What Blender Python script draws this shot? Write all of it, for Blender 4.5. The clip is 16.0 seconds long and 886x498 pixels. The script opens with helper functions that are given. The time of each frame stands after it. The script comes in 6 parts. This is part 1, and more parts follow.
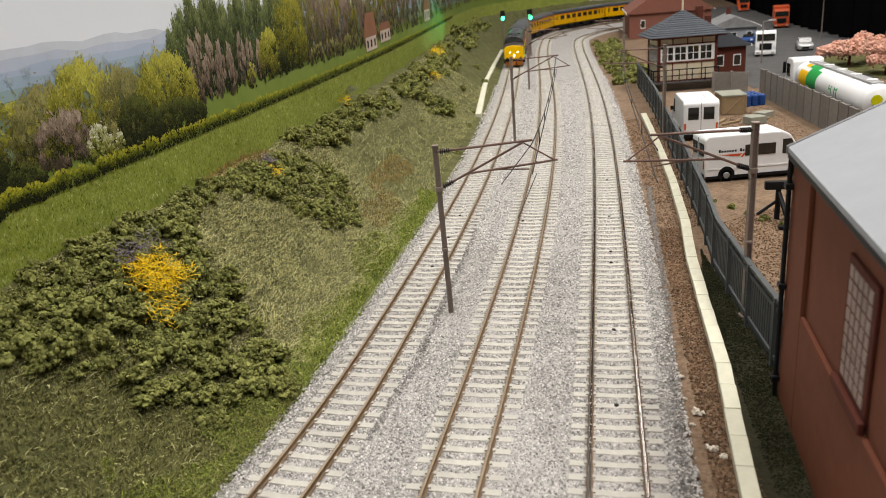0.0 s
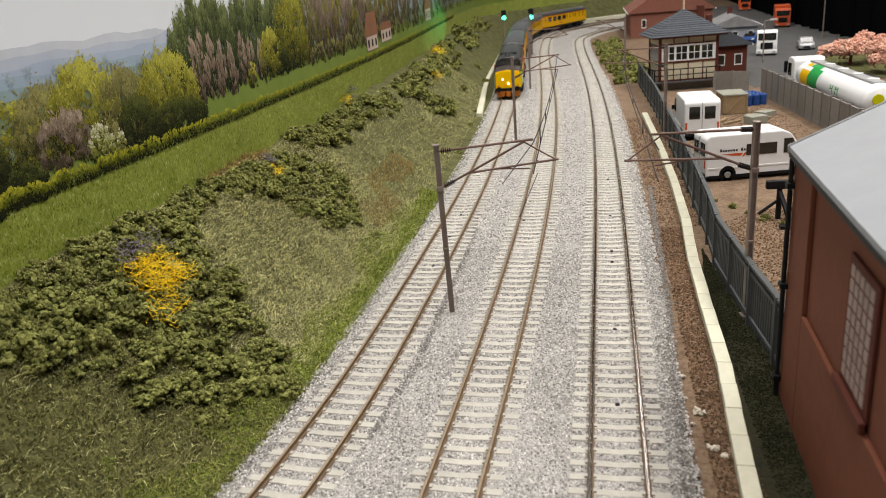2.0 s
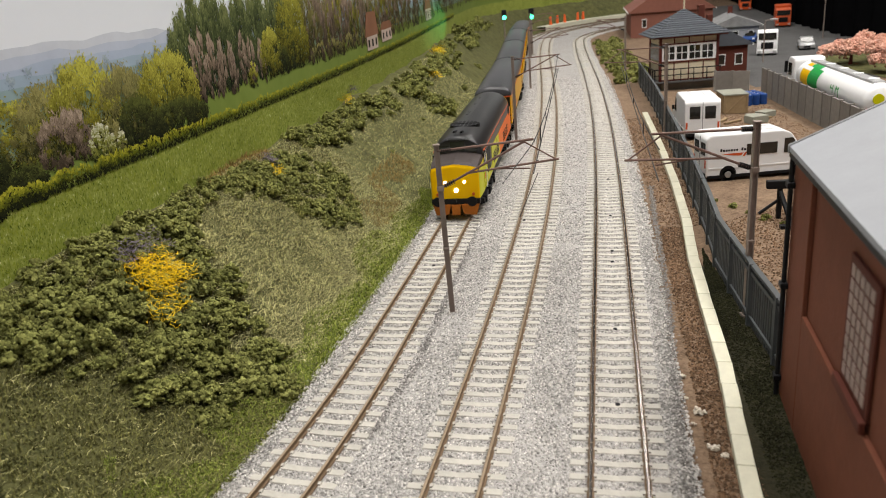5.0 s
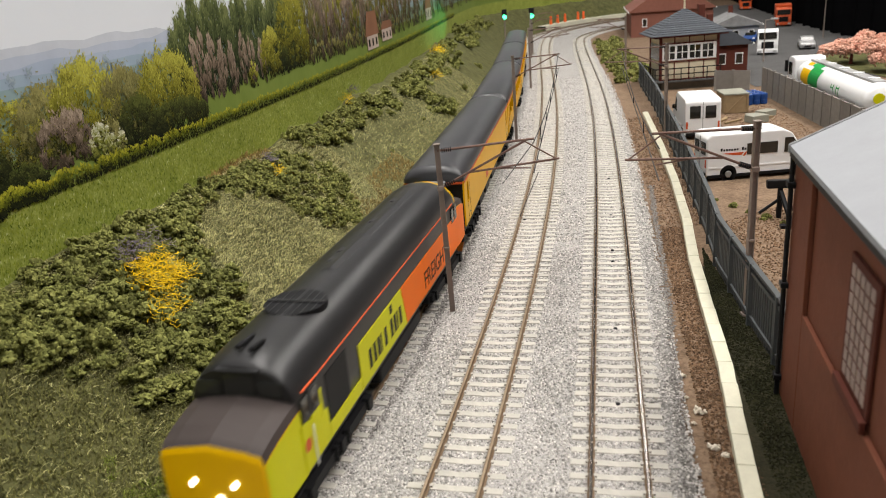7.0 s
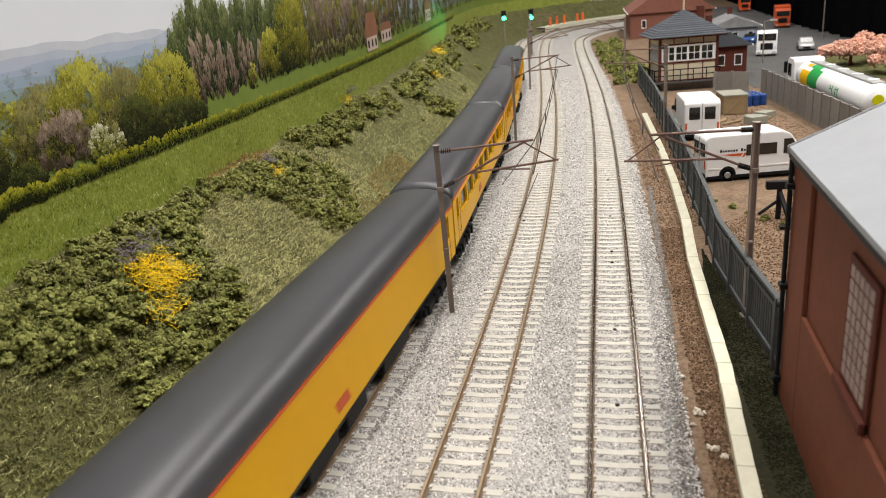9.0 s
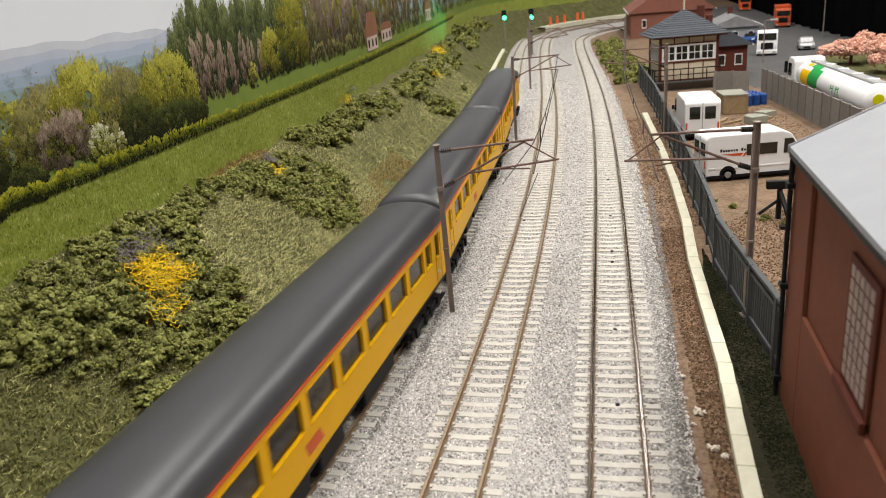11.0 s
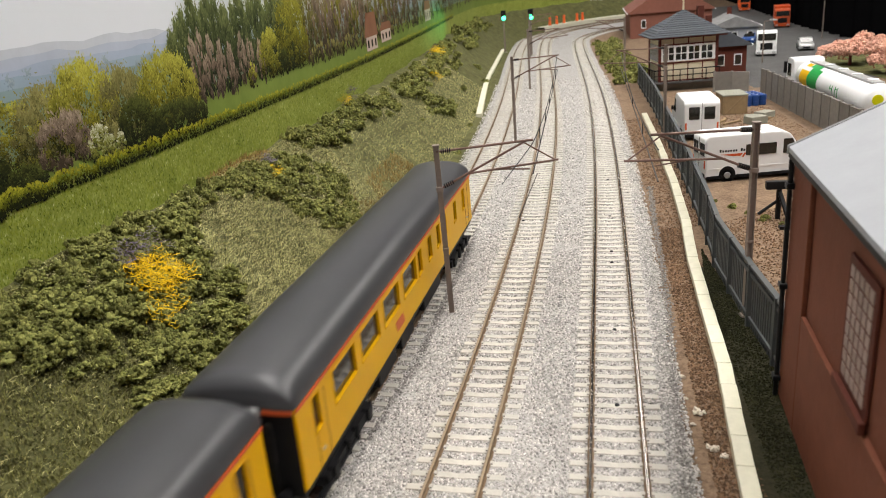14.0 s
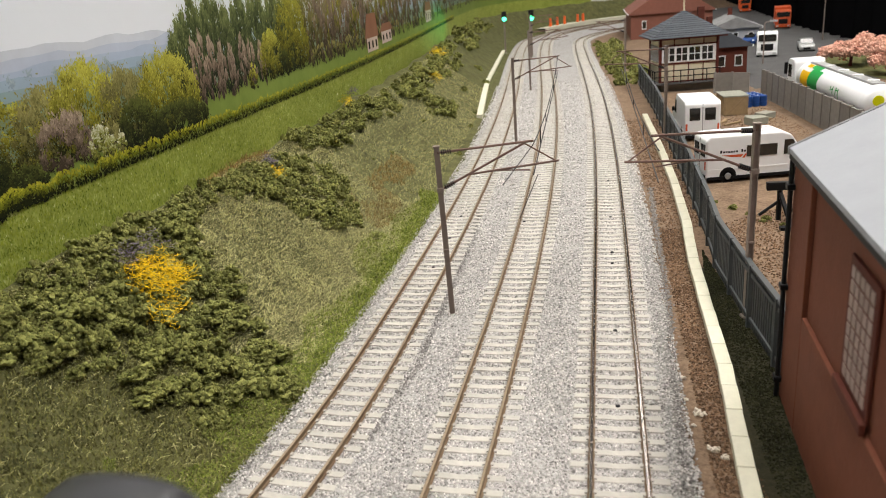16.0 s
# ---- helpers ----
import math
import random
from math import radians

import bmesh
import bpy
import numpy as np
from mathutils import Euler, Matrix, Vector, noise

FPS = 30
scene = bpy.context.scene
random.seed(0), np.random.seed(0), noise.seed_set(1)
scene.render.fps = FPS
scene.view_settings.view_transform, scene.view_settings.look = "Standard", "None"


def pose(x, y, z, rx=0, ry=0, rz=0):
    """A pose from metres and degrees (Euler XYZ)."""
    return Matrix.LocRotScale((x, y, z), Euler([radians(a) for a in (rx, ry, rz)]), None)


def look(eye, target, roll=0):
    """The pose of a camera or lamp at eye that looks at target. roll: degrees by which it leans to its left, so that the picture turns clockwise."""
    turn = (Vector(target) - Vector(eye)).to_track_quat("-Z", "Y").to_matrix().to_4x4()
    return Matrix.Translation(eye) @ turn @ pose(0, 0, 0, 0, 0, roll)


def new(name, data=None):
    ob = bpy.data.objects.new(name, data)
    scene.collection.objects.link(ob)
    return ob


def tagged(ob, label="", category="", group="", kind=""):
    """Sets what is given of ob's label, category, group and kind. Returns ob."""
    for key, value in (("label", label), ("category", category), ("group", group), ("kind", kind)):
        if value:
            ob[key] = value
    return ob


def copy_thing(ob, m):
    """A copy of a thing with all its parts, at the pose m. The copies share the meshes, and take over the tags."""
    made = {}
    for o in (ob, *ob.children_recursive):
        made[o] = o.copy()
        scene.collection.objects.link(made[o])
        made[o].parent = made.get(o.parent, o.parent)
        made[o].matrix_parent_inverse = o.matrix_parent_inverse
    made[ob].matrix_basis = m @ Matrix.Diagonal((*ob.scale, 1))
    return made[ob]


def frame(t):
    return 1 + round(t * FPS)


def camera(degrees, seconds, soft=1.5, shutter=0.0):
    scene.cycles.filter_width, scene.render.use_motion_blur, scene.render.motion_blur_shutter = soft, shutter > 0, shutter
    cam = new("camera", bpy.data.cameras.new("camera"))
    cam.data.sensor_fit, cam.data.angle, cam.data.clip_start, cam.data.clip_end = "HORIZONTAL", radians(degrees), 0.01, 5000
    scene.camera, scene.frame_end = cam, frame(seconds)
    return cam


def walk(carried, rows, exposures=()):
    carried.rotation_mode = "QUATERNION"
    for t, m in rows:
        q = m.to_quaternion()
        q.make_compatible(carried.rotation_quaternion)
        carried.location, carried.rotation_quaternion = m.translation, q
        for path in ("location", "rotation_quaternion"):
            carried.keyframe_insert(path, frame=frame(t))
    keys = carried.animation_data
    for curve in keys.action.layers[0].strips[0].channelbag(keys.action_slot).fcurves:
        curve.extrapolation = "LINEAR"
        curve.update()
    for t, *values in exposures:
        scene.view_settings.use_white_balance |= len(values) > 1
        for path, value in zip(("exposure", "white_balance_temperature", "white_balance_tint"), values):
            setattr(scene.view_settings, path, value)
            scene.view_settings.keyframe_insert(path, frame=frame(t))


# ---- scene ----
# Model railway in 1:76, all lengths below in millimetres, MM turns them into metres.
MM = 0.001

# ---- camera ----
cam = camera(60.3, 16.0, 0.6, 0.5)
cam.data.dof.use_dof = True
cam.data.dof.focus_distance = 0.43
cam.data.dof.aperture_fstop = 27.0
EYE = (0.0, 0.0, 149.48)
PITCH, ROLL, FOCAL = 19.2376, -4.8674, 1350.0


def cam_pose(dx, dy):
    """The resting view, turned by a very small sway."""
    return (pose(EYE[0] * MM, EYE[1] * MM, EYE[2] * MM, 90 - PITCH, 0, 0) @ pose(0, 0, 0, 0, 0, ROLL)
            @ pose(0, 0, 0, math.degrees(dy / FOCAL), math.degrees(dx / FOCAL), 0))


SWAY = [(0, -2.3, -1.3), (0.5, -0.9, -2.0), (1.5, -0.7, -2.2), (3.5, 0, -2.5), (5.5, 0, -2.8), (7.5, 0.6, -3.6), (9, -0.6, -1.5),
        (12, 0, -2.3), (13.5, -1.2, -2), (15, -0.4, -0.7), (16, 0, 0)]
EXPOSURES = [(0, -0.21), (4, -0.21), (6.5, -0.14), (7.5, -0.02), (12.5, -0.01), (14.5, -0.03), (16, -0.06)]
walk(cam, [(t, cam_pose(a, b)) for t, a, b in SWAY], EXPOSURES)

# ---- light ----
world = bpy.data.worlds.new("hall_light")
scene.world = world
world.use_nodes = True
world.node_tree.nodes["Background"].inputs[0].default_value = (0.95, 0.97, 1.0, 1)
world.node_tree.nodes["Background"].inputs[1].default_value = 0.30


def strip_lamp(x, y, z, sx, sy, watts, tint=(1.0, 0.96, 0.91)):
    lamp = bpy.data.lights.new("strip_light", "AREA")
    lamp.shape, lamp.size, lamp.size_y, lamp.energy, lamp.color = "RECTANGLE", sx * MM, sy * MM, watts, tint
    ob = new("strip_light", lamp)
    ob.matrix_world = pose(x * MM, y * MM, z * MM)
    return tagged(ob, "added white ceiling light, out of view", "ceiling light", "strip lights", "structure")


strip_lamp(780, 350, 1350, 200, 1500, 25)
strip_lamp(800, 1900, 1350, 200, 1400, 11)
strip_lamp(-50, 500, 1600, 160, 1800, 27)
# wide square fill panels, added unseen under the hall ceiling
for hx, hy, hw_ in ((-1200, -1200, 14), (-1200, 1900, 7), (1600, -1300, 28), (2200, 1900, 7)):
    strip_lamp(hx, hy, 2580, 1500, 1500, hw_)

# ---- materials ----


def mat(name, col, rough=0.6, metal=0.0, var=0.12, scale=300.0, bump=0.0, bscale=900.0, col2=None, rand=0.0, spec=0.22, island=False, emit=0.0, fine=0.5):
    """A painted or natural surface: base colour with two scales of variation, grain relief and random shade from piece to piece."""
    m = bpy.data.materials.new(name)
    m.use_nodes = True
    nt = m.node_tree
    n, l = nt.nodes, nt.links
    b = n["Principled BSDF"]
    b.inputs["Roughness"].default_value = rough
    b.inputs["Metallic"].default_value = metal
    b.inputs["Specular IOR Level"].default_value = spec
    tc = n.new("ShaderNodeTexCoord")
    n1 = n.new("ShaderNodeTexNoise")
    n1.inputs["Scale"].default_value = scale
    n1.inputs["Detail"].default_value = 6
    n1.inputs["Roughness"].default_value = 0.65
    l.new(tc.outputs["Object"], n1.inputs["Vector"])
    n2 = n.new("ShaderNodeTexNoise")
    n2.inputs["Scale"].default_value = scale * 0.13
    n2.inputs["Detail"].default_value = 3
    l.new(tc.outputs["Object"], n2.inputs["Vector"])
    mixf = n.new("ShaderNodeMath")
    mixf.operation = "MULTIPLY_ADD"
    l.new(n1.outputs["Fac"], mixf.inputs[0])
    mixf.inputs[1].default_value = fine
    half = n.new("ShaderNodeMath")
    half.operation = "MULTIPLY"
    half.inputs[1].default_value = 1 - fine
    l.new(n2.outputs["Fac"], half.inputs[0])
    l.new(half.outputs[0], mixf.inputs[2])
    ramp = n.new("ShaderNodeValToRGB")
    ramp.color_ramp.elements[0].position, ramp.color_ramp.elements[1].position = 0.3, 0.7
    if col2 is None:
        lo = tuple(c * (1 - var) for c in col)
        hi = tuple(min(1, c * (1 + var)) for c in col)
    else:
        lo, hi = col, col2
    ramp.color_ramp.elements[0].color, ramp.color_ramp.elements[1].color = (*lo, 1), (*hi, 1)
    l.new(mixf.outputs[0], ramp.inputs[0])
    out = ramp.outputs[0]
    if rand:
        if island:
            r = n.new("ShaderNodeNewGeometry").outputs["Random Per Island"]
        else:
            r = n.new("ShaderNodeObjectInfo").outputs["Random"]
        mr = n.new("ShaderNodeMapRange")
        mr.inputs[3].default_value, mr.inputs[4].default_value = 1 - rand, 1 + rand
        l.new(r, mr.inputs[0])
        hsv = n.new("ShaderNodeHueSaturation")
        l.new(mr.outputs[0], hsv.inputs["Value"])
        l.new(out, hsv.inputs["Color"])
        out = hsv.outputs[0]
    l.new(out, b.inputs["Base Color"])
    if bump:
        nb = n.new("ShaderNodeTexNoise")
        nb.inputs["Scale"].default_value = bscale
        nb.inputs["Detail"].default_value = 5
        l.new(tc.outputs["Object"], nb.inputs["Vector"])
        bp = n.new("ShaderNodeBump")
        bp.inputs["Strength"].default_value = bump
        bp.inputs["Distance"].default_value = 0.0004
        l.new(nb.outputs["Fac"], bp.inputs["Height"])
        l.new(bp.outputs[0], b.inputs["Normal"])
    if emit:
        b.inputs["Emission Color"].default_value = (*col, 1)
        b.inputs["Emission Strength"].default_value = emit
    return m


M_BALLAST = mat("ballast_bed", (0.17, 0.16, 0.15), 0.95, var=0.5, scale=900, bump=0.8, bscale=1100, col2=(0.52, 0.50, 0.475), fine=0.85)
M_GRAIN = mat("ballast_chips", (0.455, 0.435, 0.41), 0.9, var=0.12, scale=700, rand=0.6, island=True)
M_SLEEPER = mat("concrete_sleeper", (0.46, 0.435, 0.385), 0.85, var=0.10, scale=500, bump=0.3, rand=0.06)
M_CLIP = mat("rail_clip", (0.66, 0.59, 0.50), 0.8, var=0.1)
M_RAIL_RUST = mat("rusty_rail_side", (0.17, 0.115, 0.07), 0.75, 0.2, var=0.25, scale=600, bump=0.2)
M_RAIL_DULL = mat("brown_rail_head", (0.33, 0.25, 0.17), 0.45, 0.6, var=0.15, scale=400)
M_CABGLASS = mat("cab_glass", (0.028, 0.030, 0.027), 0.10, var=0.35, scale=200, spec=0.6)
# darker chip colour that stands for the overhead wires' shadows
M_GRAIN_SHADOW = mat("shadow_ballast_chips", (0.24, 0.225, 0.21), 0.9, var=0.12, scale=700, rand=0.5, island=True)
M_RAIL_BRIGHT = mat("polished_rail_head", (0.62, 0.57, 0.52), 0.22, 1.0, var=0.08, scale=400)
M_GRASS = mat("grass_mat", (0.030, 0.034, 0.011), 0.95, col2=(0.155, 0.15, 0.056), scale=700, bump=0.9, bscale=1500)
M_BLADE = mat("grass_fibre", (0.36, 0.34, 0.155), 0.9, var=0.15, scale=60, rand=0.8, island=True, spec=0.15)
M_BLADE_G = mat("green_grass_fibre", (0.19, 0.23, 0.036), 0.9, var=0.15, scale=60, rand=0.7, island=True, spec=0.15)
M_BLADE_D = mat("dark_grass_fibre", (0.16, 0.155, 0.052), 0.9, var=0.15, scale=60, rand=0.6, island=True, spec=0.1)
M_STRAW = mat("straw_grass_fibre", (0.30, 0.20, 0.07), 0.9, var=0.15, scale=60, rand=0.4, island=True, spec=0.15)
M_BUSH = mat("clump_foliage", (0.058, 0.068, 0.018), 0.95, col2=(0.275, 0.275, 0.088), scale=900, bump=1.0, bscale=1600, rand=0.55, island=True, spec=0.04)
M_SOIL = mat("brown_earth", (0.075, 0.047, 0.028), 0.95, col2=(0.30, 0.205, 0.135), scale=600, bump=0.9, bscale=1300, fine=0.7)
# nearly black: the shed's shade on the verge is put into the colour
M_VERGE_SHADE = mat("shaded_verge", (0.010, 0.010, 0.005), 0.95, col2=(0.045, 0.04, 0.02), scale=600, bump=0.9, bscale=1300)
M_TROUGH = mat("concrete_trough", (0.62, 0.60, 0.47), 0.85, var=0.1, scale=300, bump=0.25, rand=0.05)
M_STEEL = mat("galvanised_mast", (0.27, 0.22, 0.19), 0.55, 0.35, var=0.15, scale=500)
M_ARM = mat("brown_arm_tube", (0.17, 0.105, 0.085), 0.55, 0.3, var=0.2, scale=500)
M_BLACK = mat("black_plastic", (0.010, 0.010, 0.011), 0.5, var=0.2, spec=0.15)
M_WIRE = mat("dark_wire", (0.03, 0.027, 0.027), 0.6, 0.2, var=0.2)
M_FENCE = mat("grey_fence", (0.072, 0.078, 0.080), 0.6, var=0.15, scale=300, rand=0.08)
M_CONC = mat("grey_concrete_plank", (0.21, 0.195, 0.175), 0.85, var=0.2, scale=200, bump=0.3, rand=0.10)
M_BRICK = mat("red_brick_paint", (0.165, 0.055, 0.030), 0.75, var=0.16, scale=160, bump=0.3, bscale=500)
M_BRICK_D = mat("dark_brick_trim", (0.10, 0.027, 0.017), 0.75, var=0.16, scale=160)
M_ROOF_G = mat("pale_grey_roof", (0.33, 0.34, 0.36), 0.75, var=0.06, scale=120, bump=0.15, bscale=600)
M_GREYTRIM = mat("grey_verge_trim", (0.22, 0.22, 0.22), 0.8, var=0.3, scale=500, bump=0.4)
M_WHITE = mat("white_paint", (0.80, 0.80, 0.80), 0.35, var=0.03)
M_YELLOW = mat("coach_yellow", (0.72, 0.385, 0.0), 0.38, var=0.04, scale=80, spec=0.12)
M_NOSE = mat("warning_yellow", (0.84, 0.48, 0.0), 0.4, var=0.04, scale=80, spec=0.12)
M_LIME = mat("lime_paint", (0.60, 0.60, 0.006), 0.38, var=0.05, scale=80, spec=0.12)
M_ORANGE = mat("orange_paint", (0.86, 0.165, 0.002), 0.4, var=0.05, scale=80, spec=0.12)
M_RED = mat("red_line", (0.58, 0.10, 0.03), 0.45, var=0.08)
M_ROOF = mat("dark_coach_roof", (0.040, 0.040, 0.043), 0.36, spec=0.4, var=0.14, scale=60, bump=0.06, bscale=900)
M_LROOF = mat("dark_loco_roof", (0.019, 0.0185, 0.019), 0.36, spec=0.4, var=0.2, scale=120, bump=0.08)
M_NOSETOP = mat("brown_grey_bonnet", (0.052, 0.041, 0.038), 0.55, var=0.15, scale=150)
M_GLASS = mat("dark_glass", (0.02, 0.019, 0.016), 0.08, var=0.1, spec=0.7)
M_SMOKE = mat("grey_blind_glass", (0.012, 0.011, 0.009), 0.12, col2=(0.060, 0.054, 0.044), scale=220, fine=0.4)
M_LATTICE = mat("whitened_pane", (0.30, 0.22, 0.19), 0.5, var=0.3, scale=300)
M_LAMP = mat("lit_headlamp", (1.0, 0.96, 0.85), 0.3, emit=5.0)
M_GREENLED = mat("lit_green_lamp", (0.06, 1.0, 0.38), 0.3, emit=7.0)
M_PLOUGH = mat("orange_plough", (0.42, 0.13, 0.015), 0.6, var=0.25, scale=300)
M_SLATE = mat("blue_slate", (0.085, 0.093, 0.108), 0.7, var=0.15, scale=200, rand=0.15, bump=0.2)
M_CREAM = mat("cream_boards", (0.62, 0.55, 0.40), 0.6, var=0.08, scale=200)
M_MAROON = mat("maroon_timber", (0.11, 0.026, 0.020), 0.6, var=0.1)
M_TARMAC = mat("grey_tarmac", (0.085, 0.083, 0.082), 0.9, var=0.2, scale=200, bump=0.4)
M_WOOD = mat("crate_wood", (0.27, 0.19, 0.105), 0.75, var=0.2, scale=250, rand=0.1)
M_BLUE = mat("blue_drum", (0.018, 0.06, 0.22), 0.45, var=0.1)
M_STONE = mat("grey_block", (0.27, 0.27, 0.22), 0.85, var=0.15, scale=300)
M_PINK = mat("pink_blossom", (0.60, 0.29, 0.21), 0.95, col2=(0.84, 0.55, 0.43), scale=500, bump=0.8, rand=0.1)
M_GREEN = mat("leaf_green_paint", (0.015, 0.30, 0.06), 0.5, var=0.05)
M_GORSE = mat("yellow_fibre", (0.72, 0.48, 0.006), 0.8, var=0.15, rand=0.3, island=True)
M_PURPLE = mat("purple_fibre", (0.16, 0.13, 0.165), 0.9, var=0.2, rand=0.4, island=True)
M_CURTAIN = mat("black_curtain", (0.005, 0.005, 0.0055), 0.95, var=0.2, spec=0.0)
M_TYRE = mat("rubber_tyre", (0.015, 0.015, 0.016), 0.8, var=0.1)
M_SILVER = mat("silver_paint", (0.48, 0.48, 0.48), 0.35, 0.4, var=0.05)
M_TEAL = mat("teal_hub", (0.35, 0.36, 0.36), 0.4, 0.5, var=0.1)
M_SCRAP = mat("pale_scrap", (0.66, 0.60, 0.50), 0.85, var=0.1)
M_BROWNBR = mat("brown_tile_roof", (0.21, 0.085, 0.06), 0.75, var=0.15, scale=150)
M_HIVIS = mat("orange_coat", (0.80, 0.13, 0.03), 0.7, var=0.1)
M_HALL = mat("hall_wall_paint", (0.07, 0.068, 0.066), 0.9, var=0.05, scale=3)

# ---- mesh helpers (millimetres in, metres out) ----


def mesh_ob(name, verts, faces, mats, parent=None, smooth=False, label="", fm=None):
    me = bpy.data.meshes.new(name)
    me.from_pydata([(v[0] * MM, v[1] * MM, v[2] * MM) for v in verts], [], faces)
    for m in (mats if isinstance(mats, (list, tuple)) else [mats]):
        me.materials.append(m)
    if fm is not None:
        me.polygons.foreach_set("material_index", fm)
    if smooth:
        me.polygons.foreach_set("use_smooth", [True] * len(me.polygons))
    me.update()
    ob = new(name, me)
    if parent is not None:
        ob.parent = parent
    if label:
        tagged(ob, label)
    return ob


def part(name, bm, material, parent=None, label="", smooth=False, bevel=0.0, seg=2):
    """Link a bmesh, built in millimetres, as one mesh object."""
    if bevel:
        bmesh.ops.remove_doubles(bm, verts=bm.verts, dist=1e-4)
        ed = [e for e in bm.edges if len(e.link_faces) == 2 and e.calc_face_angle(0) > 0.5]
        bmesh.ops.bevel(bm, geom=ed, offset=bevel, segments=seg, profile=0.5, affect="EDGES", clamp_overlap=True)
    bmesh.ops.recalc_face_normals(bm, faces=bm.faces)
    bmesh.ops.scale(bm, vec=(MM, MM, MM), verts=bm.verts)
    me = bpy.data.meshes.new(name)
    bm.to_mesh(me)
    bm.free()
    me.materials.append(material)
    if smooth:
        me.polygons.foreach_set("use_smooth", [True] * len(me.polygons))
    ob = new(name, me)
    if parent is not None:
        ob.parent = parent
    if label:
        tagged(ob, label)
    return ob


def box_bm(x0, x1, y0, y1, z0, z1, bm=None, m=None):
    bm = bm or bmesh.new()
    r = bmesh.ops.create_cube(bm, size=1)
    for v in r["verts"]:
        v.co = Vector(((x0 + x1) / 2 + v.co.x * (x1 - x0), (y0 + y1) / 2 + v.co.y * (y1 - y0), (z0 + z1) / 2 + v.co.z * (z1 - z0)))
        if m is not None:
            v.co = m @ v.co
    return bm


def cyl_bm(a, b, r, r2=None, n=10, bm=None):
    bm = bm or bmesh.new()
    a, b = Vector(a), Vector(b)
    d = b - a
    q = bmesh.ops.create_cone(bm, cap_ends=True, segments=n, radius1=r, radius2=r if r2 is None else r2, depth=d.length)
    m = Matrix.Translation((a + b) / 2) @ d.to_track_quat("Z", "Y").to_matrix().to_4x4()
    bmesh.ops.transform(bm, matrix=m, verts=q["verts"])
    return bm


def thing(name, x=0, y=0, z=0, rz=0, label="", category="", group="", kind=""):
    ob = new(name)
    ob.empty_display_size = 0.01
    ob.matrix_world = pose(x * MM, y * MM, z * MM, 0, 0, rz)
    return tagged(ob, label, category, group, kind)


def loft_bm(rings, closed=True, caps=True, bm=None):
    bm = bm or bmesh.new()
    vs = [[bm.verts.new(q) for q in r] for r in rings]
    n = len(rings[0])
    for a, b in zip(vs[:-1], vs[1:]):
        for i in range(n if closed else n - 1):
            j = (i + 1) % n
            bm.faces.new((a[i], a[j], b[j], b[i]))
    if caps and closed:
        bm.faces.new(vs[0][::-1])
        bm.faces.new(vs[-1])
    return bm


def prism_bm(outline, y0, y1, bm=None, axis="y"):
    """An outline in x and z, drawn out from y0 to y1 (or an outline in y and z along x)."""
    f = (lambda p, t: (p[0], t, p[1])) if axis == "y" else ((lambda p, t: (t, p[0], p[1])) if axis == "x" else (lambda p, t: (p[0], p[1], t)))
    return loft_bm([[f(q, y0) for q in outline], [f(q, y1) for q in outline]], bm=bm)


# ---- plan: the track lines ----


def poly(c, u):
    r = 0.0
    for k in c:
        r = r * u + k
    return r


K2 = (13.96, -18.12, -65.99, 281.65, -57.39)
K3 = (30.86, -99.54, 72.53, 205.45, 5.56)


def line_points(k, y_end, radius, turn):
    """A track's middle line, from behind the eye to the far bend: straight, by the fitted curve, then an arc to the right."""
    pts = []
    x0, s0 = poly(k, 0.19), (poly(k, 0.2) - poly(k, 0.18)) / 20
    y = -1500.0
    while y < 190:
        pts.append((x0 + s0 * (y - 190), y))
        y += 10
    while y < y_end:
        pts.append((poly(k, y / 1000), y))
        y += 4
    x, y = pts[-1]
    h = math.atan2(pts[-1][1] - pts[-3][1], pts[-1][0] - pts[-3][0])
    step = 6.0
    for i in range(int(radius * radians(turn) / step)):
        h -= step / radius
        x, y = x + step * math.cos(h), y + step * math.sin(h)
        pts.append((x, y))
    return np.array(pts)


def offset(pts, d):
    """The line at d to the left of another (travel away from the eye)."""
    t = np.gradient(pts, axis=0)
    t /= np.linalg.norm(t, axis=1)[:, None]
    return pts + d * np.c_[-t[:, 1], t[:, 0]]


L2 = line_points(K2, 1850, 700, 62)
L1 = offset(L2, 51)
# near the eye the first track swings out a little further
NEAR = np.clip(185 - L1[:, 1], 0, 60)
L1[:, 0] -= np.where(L1[:, 1] > 300, 0, 4.6e-4 * (300 - np.clip(L1[:, 1], 185, 300)) ** 2) + 0.106 * NEAR - 0.106 * NEAR ** 2 / 120
L3 = line_points(K3, 1750, 560, 62)


def at_y(pts, y):
    return float(np.interp(y, pts[:, 1], pts[:, 0]))


def arc(pts):
    return np.r_[0, np.cumsum(np.linalg.norm(np.diff(pts, axis=0), axis=1))]


A1, A3 = arc(L1), arc(L3)


def along(pts, a, s):
    """Place and heading at the length s along a line."""
    x, y = np.interp(s, a, pts[:, 0]), np.interp(s, a, pts[:, 1])
    x2, y2 = np.interp(s + 2, a, pts[:, 0]), np.interp(s + 2, a, pts[:, 1])
    return x, y, math.atan2(y2 - y, x2 - x)

# ---- ground ----
RAIL_H = 2.2


